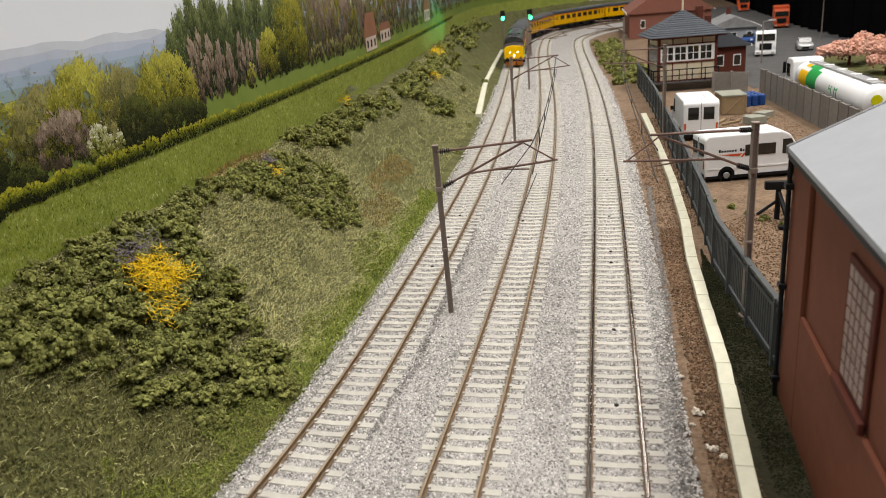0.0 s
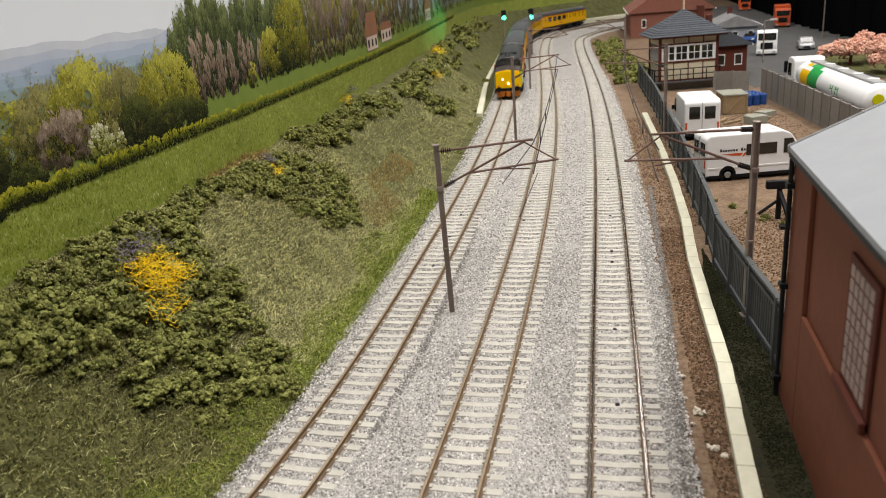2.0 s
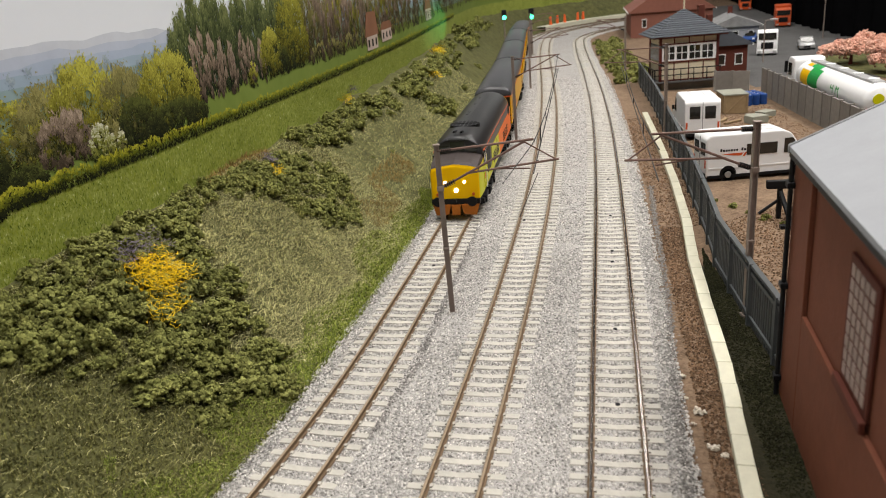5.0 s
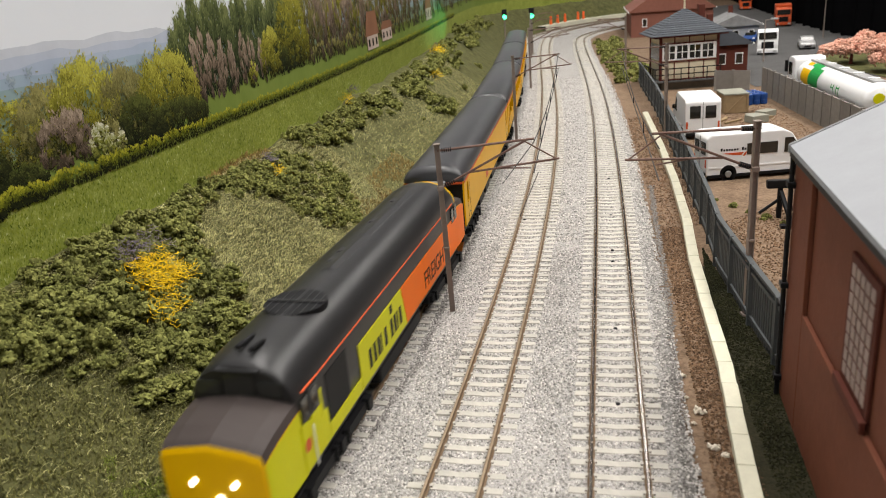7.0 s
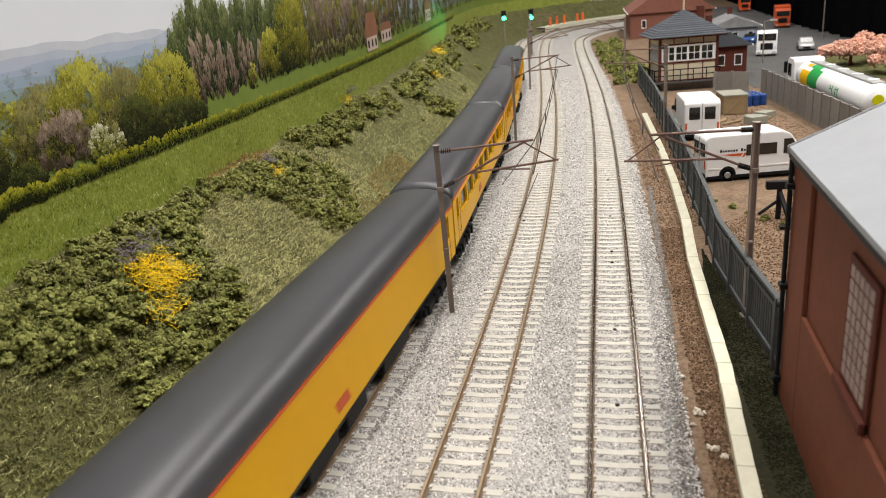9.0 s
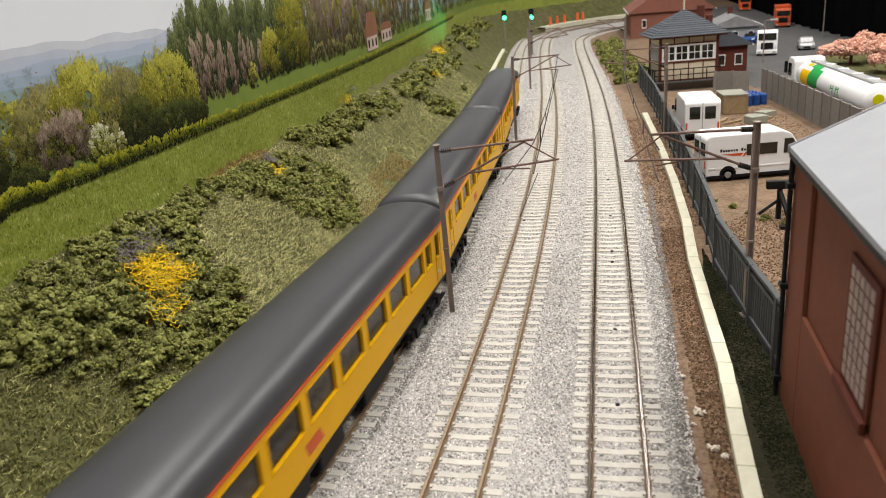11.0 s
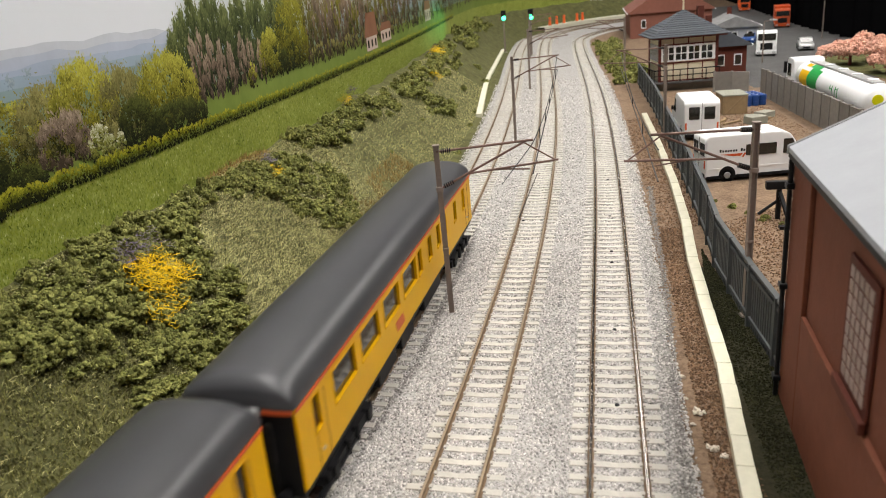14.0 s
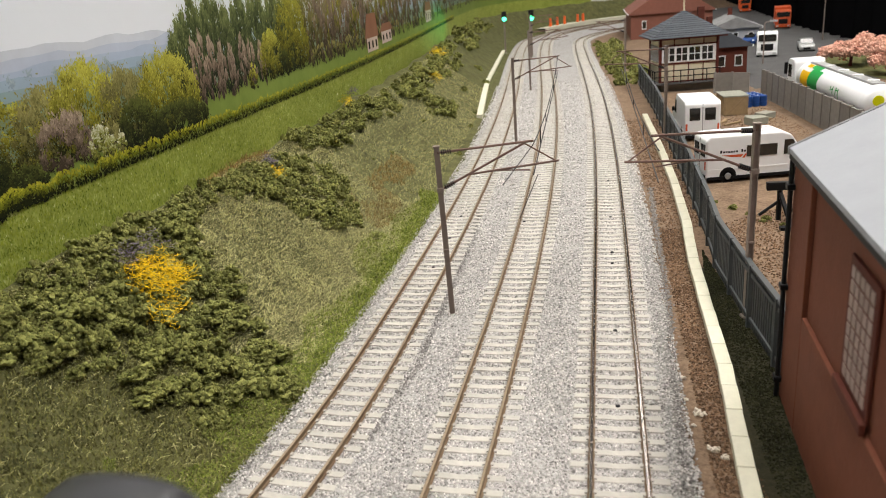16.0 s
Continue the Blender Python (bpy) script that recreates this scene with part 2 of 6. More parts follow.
def sheet(name, left, right, n, zf, material, rows=None):
    """A sheet between two lines of equal count, n strips across; zf gives the height from (x, y, share across)."""
    v, f = [], []
    for (a, b), (c, d) in zip(left, right):
        for i in range(n + 1):
            u = i / n
            x, y = a + (c - a) * u, b + (d - b) * u
            v.append((x, y, zf(x, y, u)))
    m = n + 1
    for r in range(len(left) - 1):
        for i in range(n):
            k = r * m + i
            f.append((k, k + 1, k + m + 1, k + m))
    return mesh_ob(name, v, f, material, smooth=True)


def resample(pts, n, y0=None):
    a = arc(pts)
    s = np.linspace(0 if y0 is None else np.interp(y0, pts[:, 1], a), a[-1], n)
    return np.c_[np.interp(s, a, pts[:, 0]), np.interp(s, a, pts[:, 1])]


def rough(x, y, s, amp):
    return amp * noise.noise(Vector((x / s, y / s, 3.1)))


bed = sheet("trackbed", resample(offset(L1, 24), 420), resample(offset(L3, -25), 420), 36,
            lambda x, y, u: -2.75 + rough(x, y, 9, 0.35) + rough(x, y, 31, 0.4) - 1.6 * max(0, u - 0.95) / 0.05 - 1.2 * max(0, 0.04 - u) / 0.04, M_BALLAST)
tagged(bed, "light grey stone ballast under three railway tracks", "ballast", kind="structure")

# one sheet of board for everything else, a little lower
gv = [(-1500, -1600, -4.0), (3200, -1600, -4.0), (3200, 3600, -4.0), (-1500, 3600, -4.0)]
board = mesh_ob("ground", gv, [(0, 1, 2, 3)], M_SOIL)
tagged(board, "brown earth-covered baseboard of the model layout", "ground", kind="structure")


def bank_z(x, y, d):
    """Height of the grass bank at the distance d from the first track's middle."""
    u = min(1.0, max(0.0, (d - 34) / 86))
    rise = 57 * (u * u * (3 - 2 * u)) * 0.55 + 57 * u * 0.45
    toe = min(1.0, max(0.0, (d - 22) / 12))
    return -3.2 + 2.2 * toe + rise + rough(x, y, 60, 5.0) * u + rough(x, y, 17, 1.3) * toe


BANK_D = np.linspace(21.5, 124, 30)
NB = 300
bank_rows = [resample(offset(L1, d), NB) for d in BANK_D]
bv, bf = [], []
for r in range(NB):
    for i, d in enumerate(BANK_D):
        x, y = bank_rows[i][r]
        bv.append((x, y, bank_z(x, y, d)))
for r in range(NB - 1):
    for i in range(len(BANK_D) - 1):
        k = r * len(BANK_D) + i
        bf.append((k, k + len(BANK_D), k + len(BANK_D) + 1, k + 1))
bank = mesh_ob("embankment", bv, bf, M_GRASS, smooth=True)
tagged(bank, "sloping bank covered in olive green static grass", "embankment", kind="structure")

# ---- backdrop board behind the bank ----
BD = 121.0
BL = offset(L1, BD)
bl = resample(BL, 220)
wv, wf = [], []
for x, y in bl:
    for z in (30, 420):
        wv.append((x, y, z))
for r in range(len(bl) - 1):
    wf.append((2 * r, 2 * r + 2, 2 * r + 3, 2 * r + 1))
M_SKY = mat("printed_sky", (0.79, 0.82, 0.88), 0.8, var=0.03, scale=8)
backdrop = mesh_ob("backdrop", wv, wf, M_SKY)
tagged(backdrop, "printed photographic backdrop board of hazy sky and fields", "backdrop", kind="structure")

# ---- tracks ----
PROFILE = [(-1.1, -2.2), (1.1, -2.2), (1.1, -1.85), (0.28, -1.6), (0.28, -0.75), (0.48, -0.6), (0.48, -0.06), (0.36, 0.0), (-0.36, 0.0), (-0.48, -0.06),
           (-0.48, -0.6), (-0.28, -0.75), (-0.28, -1.6), (-1.1, -1.85)]


def rail(track, line, bright):
    v, f, fm = [], [], []
    t = np.gradient(line, axis=0)
    t /= np.linalg.norm(t, axis=1)[:, None]
    n = len(PROFILE)
    for (x, y), (tx, ty) in zip(line, t):
        for a, z in PROFILE:
            v.append((x + ty * a, y - tx * a, z))
    for r in range(len(line) - 1):
        for i in range(n):
            j = (i + 1) % n
            f.append((r * n + i, r * n + j, r * n + n + j, r * n + n + i))
            fm.append(1 if i in (6, 7, 8) else 0)
    return mesh_ob("rail", v, f, [M_RAIL_RUST, bright], track, fm=fm, label="rail with brown rusty sides")


def sleeper_mesh():
    prof = [(-1.75, -4.2), (1.75, -4.2), (1.55, -2.35), (1.35, -2.2), (-1.35, -2.2), (-1.55, -2.35)]
    bm = loft_bm([[(q[0] * 0.96, x, q[1] - dz) for q in prof] for x, dz in ((-15.6, 0.25), (-15.2, 0), (-4, 0.0), (0, 0.25), (4, 0.0), (15.2, 0), (15.6, 0.25))])
    for s in (-8.7, 8.7):
        for e in (-1.35, 1.35):
            box_bm(-0.75, 0.75, s + e - 0.5, s + e + 0.5, -2.25, -1.55, bm)
    bmesh.ops.recalc_face_normals(bm, faces=bm.faces)
    bmesh.ops.scale(bm, vec=(MM, MM, MM), verts=bm.verts)
    me = bpy.data.meshes.new("sleeper")
    bm.to_mesh(me)
    bm.free()
    me.materials.append(M_SLEEPER)
    return me


SLEEPER = sleeper_mesh()
PITCH_S = 7.25


def track(line, bright, label):
    tr = thing("railway_track", label=label, category="railway track", group="parallel railway tracks")
    rail(tr, offset(line, 8.7), bright)
    rail(tr, offset(line, -8.7), bright)
    a = arc(line)
    s0 = np.interp(150, line[:, 1], a)
    sv = np.array([v.co[:] for v in SLEEPER.vertices]) / MM
    sf = [tuple(p.vertices) for p in SLEEPER.polygons]
    far_v, far_f = [], []
    rng = random.Random(5)
    for k in range(int((a[-1] - 5) / PITCH_S)):
        s = 3 + k * PITCH_S
        x, y, h = along(line, a, s)
        h += rng.uniform(-0.012, 0.012)
        if s0 < s < s0 + 280 * PITCH_S:
            ob = new("sleeper", SLEEPER)
            ob.matrix_world = pose(x * MM, y * MM, rng.uniform(-0.12, 0.05) * MM, 0, 0, math.degrees(h))
            ob.parent = tr
        else:
            c, n = math.cos(h), math.sin(h)
            b = len(far_v)
            far_v += [(x + c * q[0] - n * q[1], y + n * q[0] + c * q[1], q[2]) for q in sv]
            far_f += [tuple(b + i for i in q) for q in sf]
    tagged(mesh_ob("far_sleepers", far_v, far_f, M_SLEEPER, tr), kind="stuff")
    return tr


TRACK_LABEL = "railway track with brown rails on pale concrete sleepers"
track(L1, M_RAIL_DULL, TRACK_LABEL)
track(L2, M_RAIL_DULL, TRACK_LABEL)
track(L3, M_RAIL_BRIGHT, "railway track with bright polished rails on concrete sleepers")

# ---- overhead line masts ----


def arm_set(mast, d, reach, h):
    """Cantilever: top tube, sloping tube, registration tube and their black insulators; d is +1 or -1 along x."""
    part("top_tube", cyl_bm((0, 0, h - 2.5), (d * reach, 0, h - 2.5 + 1.2), 0.55, n=8), M_ARM, mast)
    part("strut_tube", cyl_bm((0, 0, h - 20), (d * reach * 0.9, 0, h - 2), 0.55, n=8), M_ARM, mast)
    part("registration_tube", cyl_bm((d * reach * 0.28, 0, h - 14), (d * reach * 1.25, 0, h - 11.5), 0.5, n=8), M_ARM, mast)
    part("drop_tube", cyl_bm((d * reach * 0.9, 0, h - 2), (d * reach * 1.22, 0, h - 11.5), 0.35, n=6), M_ARM, mast)
    part("steady_arm", cyl_bm((d * reach * 0.6, 0, h - 13.2), (d * reach * 0.95, 0, h - 14.6), 0.35, n=6), M_ARM, mast)
    for x, z, e in ((d * 2, h - 2.5, 0), (d * 2.3, h - 18.8, 0.6)):
        bm = bmesh.new()
        for i in range(5):
            cx = x + d * i * 0.95
            cz = z + e * i * 0.6 + (0.04 * i if not e else 0)
            cyl_bm((cx, 0, cz), (cx + d * 0.5, 0, cz + e * 0.3), 1.15, n=10, bm=bm)
        part("insulator", bm, M_BLACK, mast, "black ribbed insulator")


def mast(x, y, d, h=83.0, reach=44.0, rz=0.0, lean=(0, 0)):
    m = thing("catenary_mast", x, y, -3.5, rz, "grey-brown steel catenary mast with tubular arms beside the track", "catenary mast", "overhead line masts")
    m.matrix_world = m.matrix_world @ pose(0, 0, 0, lean[0], lean[1], 0)
    bm = box_bm(-1.25, -0.85, -1.25, 1.25, 0, h)
    box_bm(0.85, 1.25, -1.25, 1.25, 0, h, bm)
    box_bm(-0.85, 0.85, -0.35, 0.35, 0, h - 0.2, bm)
    part("post", bm, M_STEEL, m)
    part("post_cap", box_bm(-1.6, 1.6, -1.5, 1.5, h, h + 0.7), M_STEEL, m, bevel=0.2)
    part("foot", box_bm(-2.2, 2.2, -2.2, 2.2, -0.6, 0.9), M_STEEL, m, bevel=0.3)
    part("clamp", box_bm(-1.6, 1.6, -1.55, 1.55, h - 21, h - 18.8), M_STEEL, m, bevel=0.2)
    part("band", box_bm(-1.45, 1.45, -1.45, 1.45, h * 0.4, h * 0.4 + 1.2), M_STEEL, m, bevel=0.2)
    arm_set(m, d, reach, h)
    return m


mast(2, 340, 1, lean=(0, -0.8))
mast(133.5, 311, -1, 87.3, lean=(0, 0.2))
mast(79, 725, 1, 81)
mast(141, 1077, 1, 81)
mast(212, 690, -1, 84)
mast(300, 1180, -1, 80)
mast(200, 1500, 1, 80)

# ---- concrete cable trough ----
TL = np.array([(78, 150), (86, 190), (93.5, 218), (107, 267), (119, 320), (132, 376), (151, 446), (173, 540), (196, 650), (228, 814)], float)


def smooth_line(pts, step=4.0):
    a = arc(pts)
    s = np.arange(0, a[-1], step)
    return np.c_[np.interp(s, a, pts[:, 0]), np.interp(s, a, pts[:, 1])]


def slab_run(name, pts, w, z0, z1, length, label, material=M_TROUGH):
    tr = thing(name, label=label, category="cable trough")
    bm = box_bm(-length / 2 + 0.12, length / 2 - 0.12, -w / 2, w / 2, z0, z1)
    bmesh.ops.bevel(bm, geom=bm.edges[:], offset=0.25, segments=1, affect="EDGES")
    first = part("slab", bm, material, tr)
    a = arc(pts)
    rng = random.Random(2)
    for k in range(int(a[-1] / length)):
        s = (k + 0.5) * length
        x, y, h = along(pts, a, s)
        ob = first if k == 0 else new("slab", first.data)
        ob.parent = tr
        ob.matrix_world = pose((x + rng.uniform(-.12, .12)) * MM, y * MM, rng.uniform(-.15, .1) * MM, 0, 0, math.degrees(h) + rng.uniform(-0.8, 0.8))
    return tr


slab_run("cable_trough", TL, 5.6, -5, -0.5, 17, "cream concrete cable trough of slabs along the soil verge")
slab_run("cable_trough", np.array([(57, 880), (66, 960), (76, 1050), (92, 1190), (120, 1370), (146, 1540), (170, 1690)], float) - [2, 0], 7, -4, 2, 25,
         "pale concrete trough at the foot of the grass bank")

# ---- palisade fence ----
FL = np.array([(100, 150), (112, 205), (126, 259), (131, 299), (141, 366), (154, 418), (164, 462), (194, 596), (243, 825), (285, 1050)], float)


def fence():
    fe = thing("palisade_fence", label="dark grey steel palisade fence between verge and yard", category="fence")
    a = arc(FL)
    pale = box_bm(-0.72, 0.72, -0.3, 0.3, -5, 24)
    slat = part("slat", pale, M_FENCE, fe)
    post = part("post", box_bm(-0.9, 0.9, 0.3, 1.9, -5, 25.5), M_FENCE, fe)
    k = 0
    n = int(a[-1] / 3.0)
    fv, ff = [], []
    for k in range(n):
        x, y, h = along(FL, a, 1.5 + k * 3.0)
        if k < 290:
            ob = slat if k == 0 else new("slat", slat.data)
            ob.parent = fe
            ob.matrix_world = pose(x * MM, y * MM, 0, 0, 0, math.degrees(h))
        else:
            b = len(fv)
            c, s = math.cos(h), math.sin(h)
            for lx in (-1, 1):
                for ly in (-0.25, 0.25):
                    for z in (-5, 24):
                        fv.append((x + c * lx - s * ly, y + s * lx + c * ly, z))
            ff += [tuple(b + i for i in q) for q in ((0, 1, 3, 2), (4, 6, 7, 5), (0, 4, 5, 1), (2, 3, 7, 6), (1, 5, 7, 3))]
    if fv:
        tagged(mesh_ob("far_slats", fv, ff, M_FENCE, fe), kind="stuff")
    for k in range(int(a[-1] / 36)):
        x, y, h = along(FL, a, 10 + k * 36)
        ob = post if k == 0 else new("post", post.data)
        ob.parent = fe
        ob.matrix_world = pose(x * MM, y * MM, 0, 0, 0, math.degrees(h))
    for z in (0, 20.5):
        pts = smooth_line(FL, 6)
        v, f = [], []
        o1, o2 = offset(pts, 0.25), offset(pts, 1.2)
        for (p, q), (r, s) in zip(o1, o2):
            v += [(p, q, z), (r, s, z), (r, s, z + 1.6), (p, q, z + 1.6)]
        for i in range(len(pts) - 1):
            for j in range(4):
                f.append((4 * i + j, 4 * i + (j + 1) % 4, 4 * i + 4 + (j + 1) % 4, 4 * i + 4 + j))
        mesh_ob("fence_rail", v, f, M_FENCE, fe)
    # coping on top
    v, f = [], []
    pts = smooth_line(FL, 6)
    o1, o2 = offset(pts, -0.9), offset(pts, 1.4)
    for (p, q), (r, s) in zip(o1, o2):
        v += [(p, q, 24.1), (r, s, 24.1), (r, s, 25.3), (p, q, 25.3)]
    for i in range(len(pts) - 1):
        for j in range(4):
            f.append((4 * i + j, 4 * i + (j + 1) % 4, 4 * i + 4 + (j + 1) % 4, 4 * i + 4 + j))
    mesh_ob("coping", v, f, M_FENCE, fe)


fence()

# ---- brick shed beside the line ----


def shed():
    sh = thing("brick_shed", 120.5, 244.5, -5, math.degrees(math.atan2(-55, -14)), "red-brown brick railway shed with a pale grey roof", "shed")
    # local x runs along the wall towards the eye, local y to its outer side (the track side is -y)
    L, H = 330, 92
    part("wall", box_bm(0, L, 0, 150, 0, H), M_BRICK, sh)
    # raised frame round a sunken panel: pilasters and bands 1.2 proud
    for x0, x1 in ((0, 25), (118, 140), (232, 255)):
        part("pilaster", box_bm(x0, x1, -1.6, -0.02, 0, H - 0.5), M_BRICK, sh, bevel=0.3)
    for x0, x1 in ((25.02, 117.98), (140.02, 231.98)):
        part("plinth", prism_bm([(x0, 0), (x1, 0), (x1, 44), (x0, 44)], -1.55, -0.02), M_BRICK, sh, bevel=0.3)
        part("band", box_bm(x0, x1, -1.55, -0.02, 88, H - 0.5), M_BRICK, sh, bevel=0.2)
    for x0, x1 in ((70.5, 90.5), (177, 197)):
        w = part("window", box_bm(x0 - 2, x1 + 2, -1.0, -0.02, 46.5, 82), M_BRICK_D, sh, "arched window with white lattice behind dark bars", bevel=0.3)
        part("sill", box_bm(x0 - 3, x1 + 3, -2.6, -1.02, 44.2, 47.5), M_BRICK_D, w, bevel=0.3)
        for i in range(5):
            for j in range(8):
                a = x0 + (i + 0.12) * (x1 - x0) / 5
                b = x0 + (i + 0.88) * (x1 - x0) / 5
                z0, z1 = 49 + j * 3.9 + 0.4, 49 + (j + 1) * 3.9 - 0.4
                part("pane", box_bm(a, b, -1.25, -1.0, z0, z1), M_LATTICE, w)
    part("gutter", box_bm(-1, L, -3.6, -1.7, H - 2.0, H + 0.2), M_BLACK, sh, bevel=0.4)
    part("downpipe", cyl_bm((1.2, -2.8, 0), (1.2, -2.8, H - 2), 0.85, n=10), M_BLACK, sh)
    for z in (8, 44, 80):
        part("pipe_bracket", box_bm(-0.8, 3.2, -4.2, -1.62, z, z + 2), M_BLACK, sh, bevel=0.3)
    rise = math.tan(radians(25.5))
    outline = [(-3.8, H + 0.3), (75, H + 0.3 + 78.8 * rise), (153.8, H + 0.3), (153.8, H + 2.0), (75, H + 2.0 + 78.8 * rise), (-3.8, H + 2.0)]
    part("roof", prism_bm(outline, 0.5, L, axis="x"), M_ROOF_G, sh, "smooth pale grey roof")
    out2 = [(-4.1, H - 0.5), (75, H - 1.5 + 78.8 * rise), (154, H - 0.5), (154, H + 2.2), (75, H + 2.2 + 78.8 * rise), (-4.1, H + 2.2)]
    part("verge_board", prism_bm(out2, -1.0, 0.48, axis="x"), M_GREYTRIM, sh)
    g = [(0, H), (150, H), (75, H + 74 * rise)]
    part("gable", prism_bm(g, 0.6, 3, axis="x"), M_BRICK, sh)


shed()

# ---- train ----


def body_ring(x, hw, z0, zs, zt, n=9, tumble=0.0, e1=0.72, e2=0.8):
    """A rounded carriage section at x: floor z0, side top zs, roof crown zt."""
    pts = [(x, -hw + tumble, z0), (x, -hw, (z0 + zs) / 2), (x, -hw, zs)]
    for i in range(1, n):
        a = math.pi * i / n
        c, s = math.cos(a), math.sin(a)
        pts.append((x, -hw * math.copysign(abs(c) ** e1, c), zs + (zt - zs) * abs(s) ** e2))
    pts += [(x, hw, zs), (x, hw, (z0 + zs) / 2), (x, hw - tumble, z0)]
    return pts


def bogie(t, x, wheels, r, name="bogie"):
    b = part(name, box_bm(x - wheels[-1] - r, x + wheels[-1] + r, -15.5, 15.5, 3.8, 8.5), M_BLACK, t, bevel=0.8)
    for s in (-1, 1):
        bm = box_bm(x - wheels[-1] - r * 0.9, x + wheels[-1] + r * 0.9, s * 15.8 - 1.2, s * 15.8 + 1.2, 4.5, 8)
        for w in wheels:
            box_bm(x + w - 2, x + w + 2, s * 16.8 - 1.3, s * 16.8 + 1.3, 4, 8.8, bm)
        for w in (-1, 1):
            cyl_bm((x + w * r * 0.7, s * 17.0, 4), (x + w * r * 0.7, s * 17.0, 9.5), 1.3, n=8, bm=bm)
        part("side_frame", bm, M_BLACK, b)
    for w in wheels:
        part("wheelset", cyl_bm((x + w, -9.6, r), (x + w, 9.6, r), r, n=20), M_BLACK, b)
    return b


def side_wall(t, y, x0, x1, z0, z1, windows, material, th=0.9, pane=M_GLASS, label=""):
    """A carriage side with real window openings, panes set back behind them."""
    xs = sorted({x0, x1, *[w[0] for w in windows], *[w[1] for w in windows]})
    zs = sorted({z0, z1, *[w[2] for w in windows], *[w[3] for w in windows]})
    s = 1 if y > 0 else -1
    bm = bmesh.new()
    cache = {}

    def vert(x, z, o):
        k = (x, z, o)
        if k not in cache:
            cache[k] = bm.verts.new((x, y + (0 if o else -s * th), z))
        return cache[k]

    cells = {}
    for i in range(len(xs) - 1):
        for j in range(len(zs) - 1):
            cx, cz = (xs[i] + xs[i + 1]) / 2, (zs[j] + zs[j + 1]) / 2
            if not any(w[0] < cx < w[1] and w[2] < cz < w[3] for w in windows):
                cells[i, j] = 1
    for (i, j) in cells:
        a, b, c, d = xs[i], xs[i + 1], zs[j], zs[j + 1]
        for o in (0, 1):
            bm.faces.new([vert(a, c, o), vert(b, c, o), vert(b, d, o), vert(a, d, o)])
        for (di, dj, p, q) in ((-1, 0, (a, c), (a, d)), (1, 0, (b, c), (b, d)), (0, -1, (a, c), (b, c)), (0, 1, (a, d), (b, d))):
            if (i + di, j + dj) not in cells:
                bm.faces.new([vert(*p, 0), vert(*q, 0), vert(*q, 1), vert(*p, 1)])
    side = part("side", bm, material, t, label)
    for w in windows:
        part("window_pane", box_bm(w[0] - 0.4, w[1] + 0.4, y - s * (th + 0.5), y - s * (th + 0.05), w[2] - 0.4, w[3] + 0.4), pane, side)
        fr = bmesh.new()
        e = 0.45
        for q in ((w[0] - e, w[1] + e, w[3], w[3] + e), (w[0] - e, w[1] + e, w[2] - e, w[2]), (w[0] - e, w[0], w[2], w[3]), (w[1], w[1] + e, w[2], w[3])):
            box_bm(q[0], q[1], y - 0.02 * s, y + 0.22 * s, q[2], q[3], fr)
        part("window_frame", fr, material, side)
        part("window_sill", box_bm(w[0] - 0.2, w[1] + 0.2, y - s * th, y + s * 0.5, w[2] - 0.75, w[2] - 0.02), material, side)
    return side


HW = 17.3


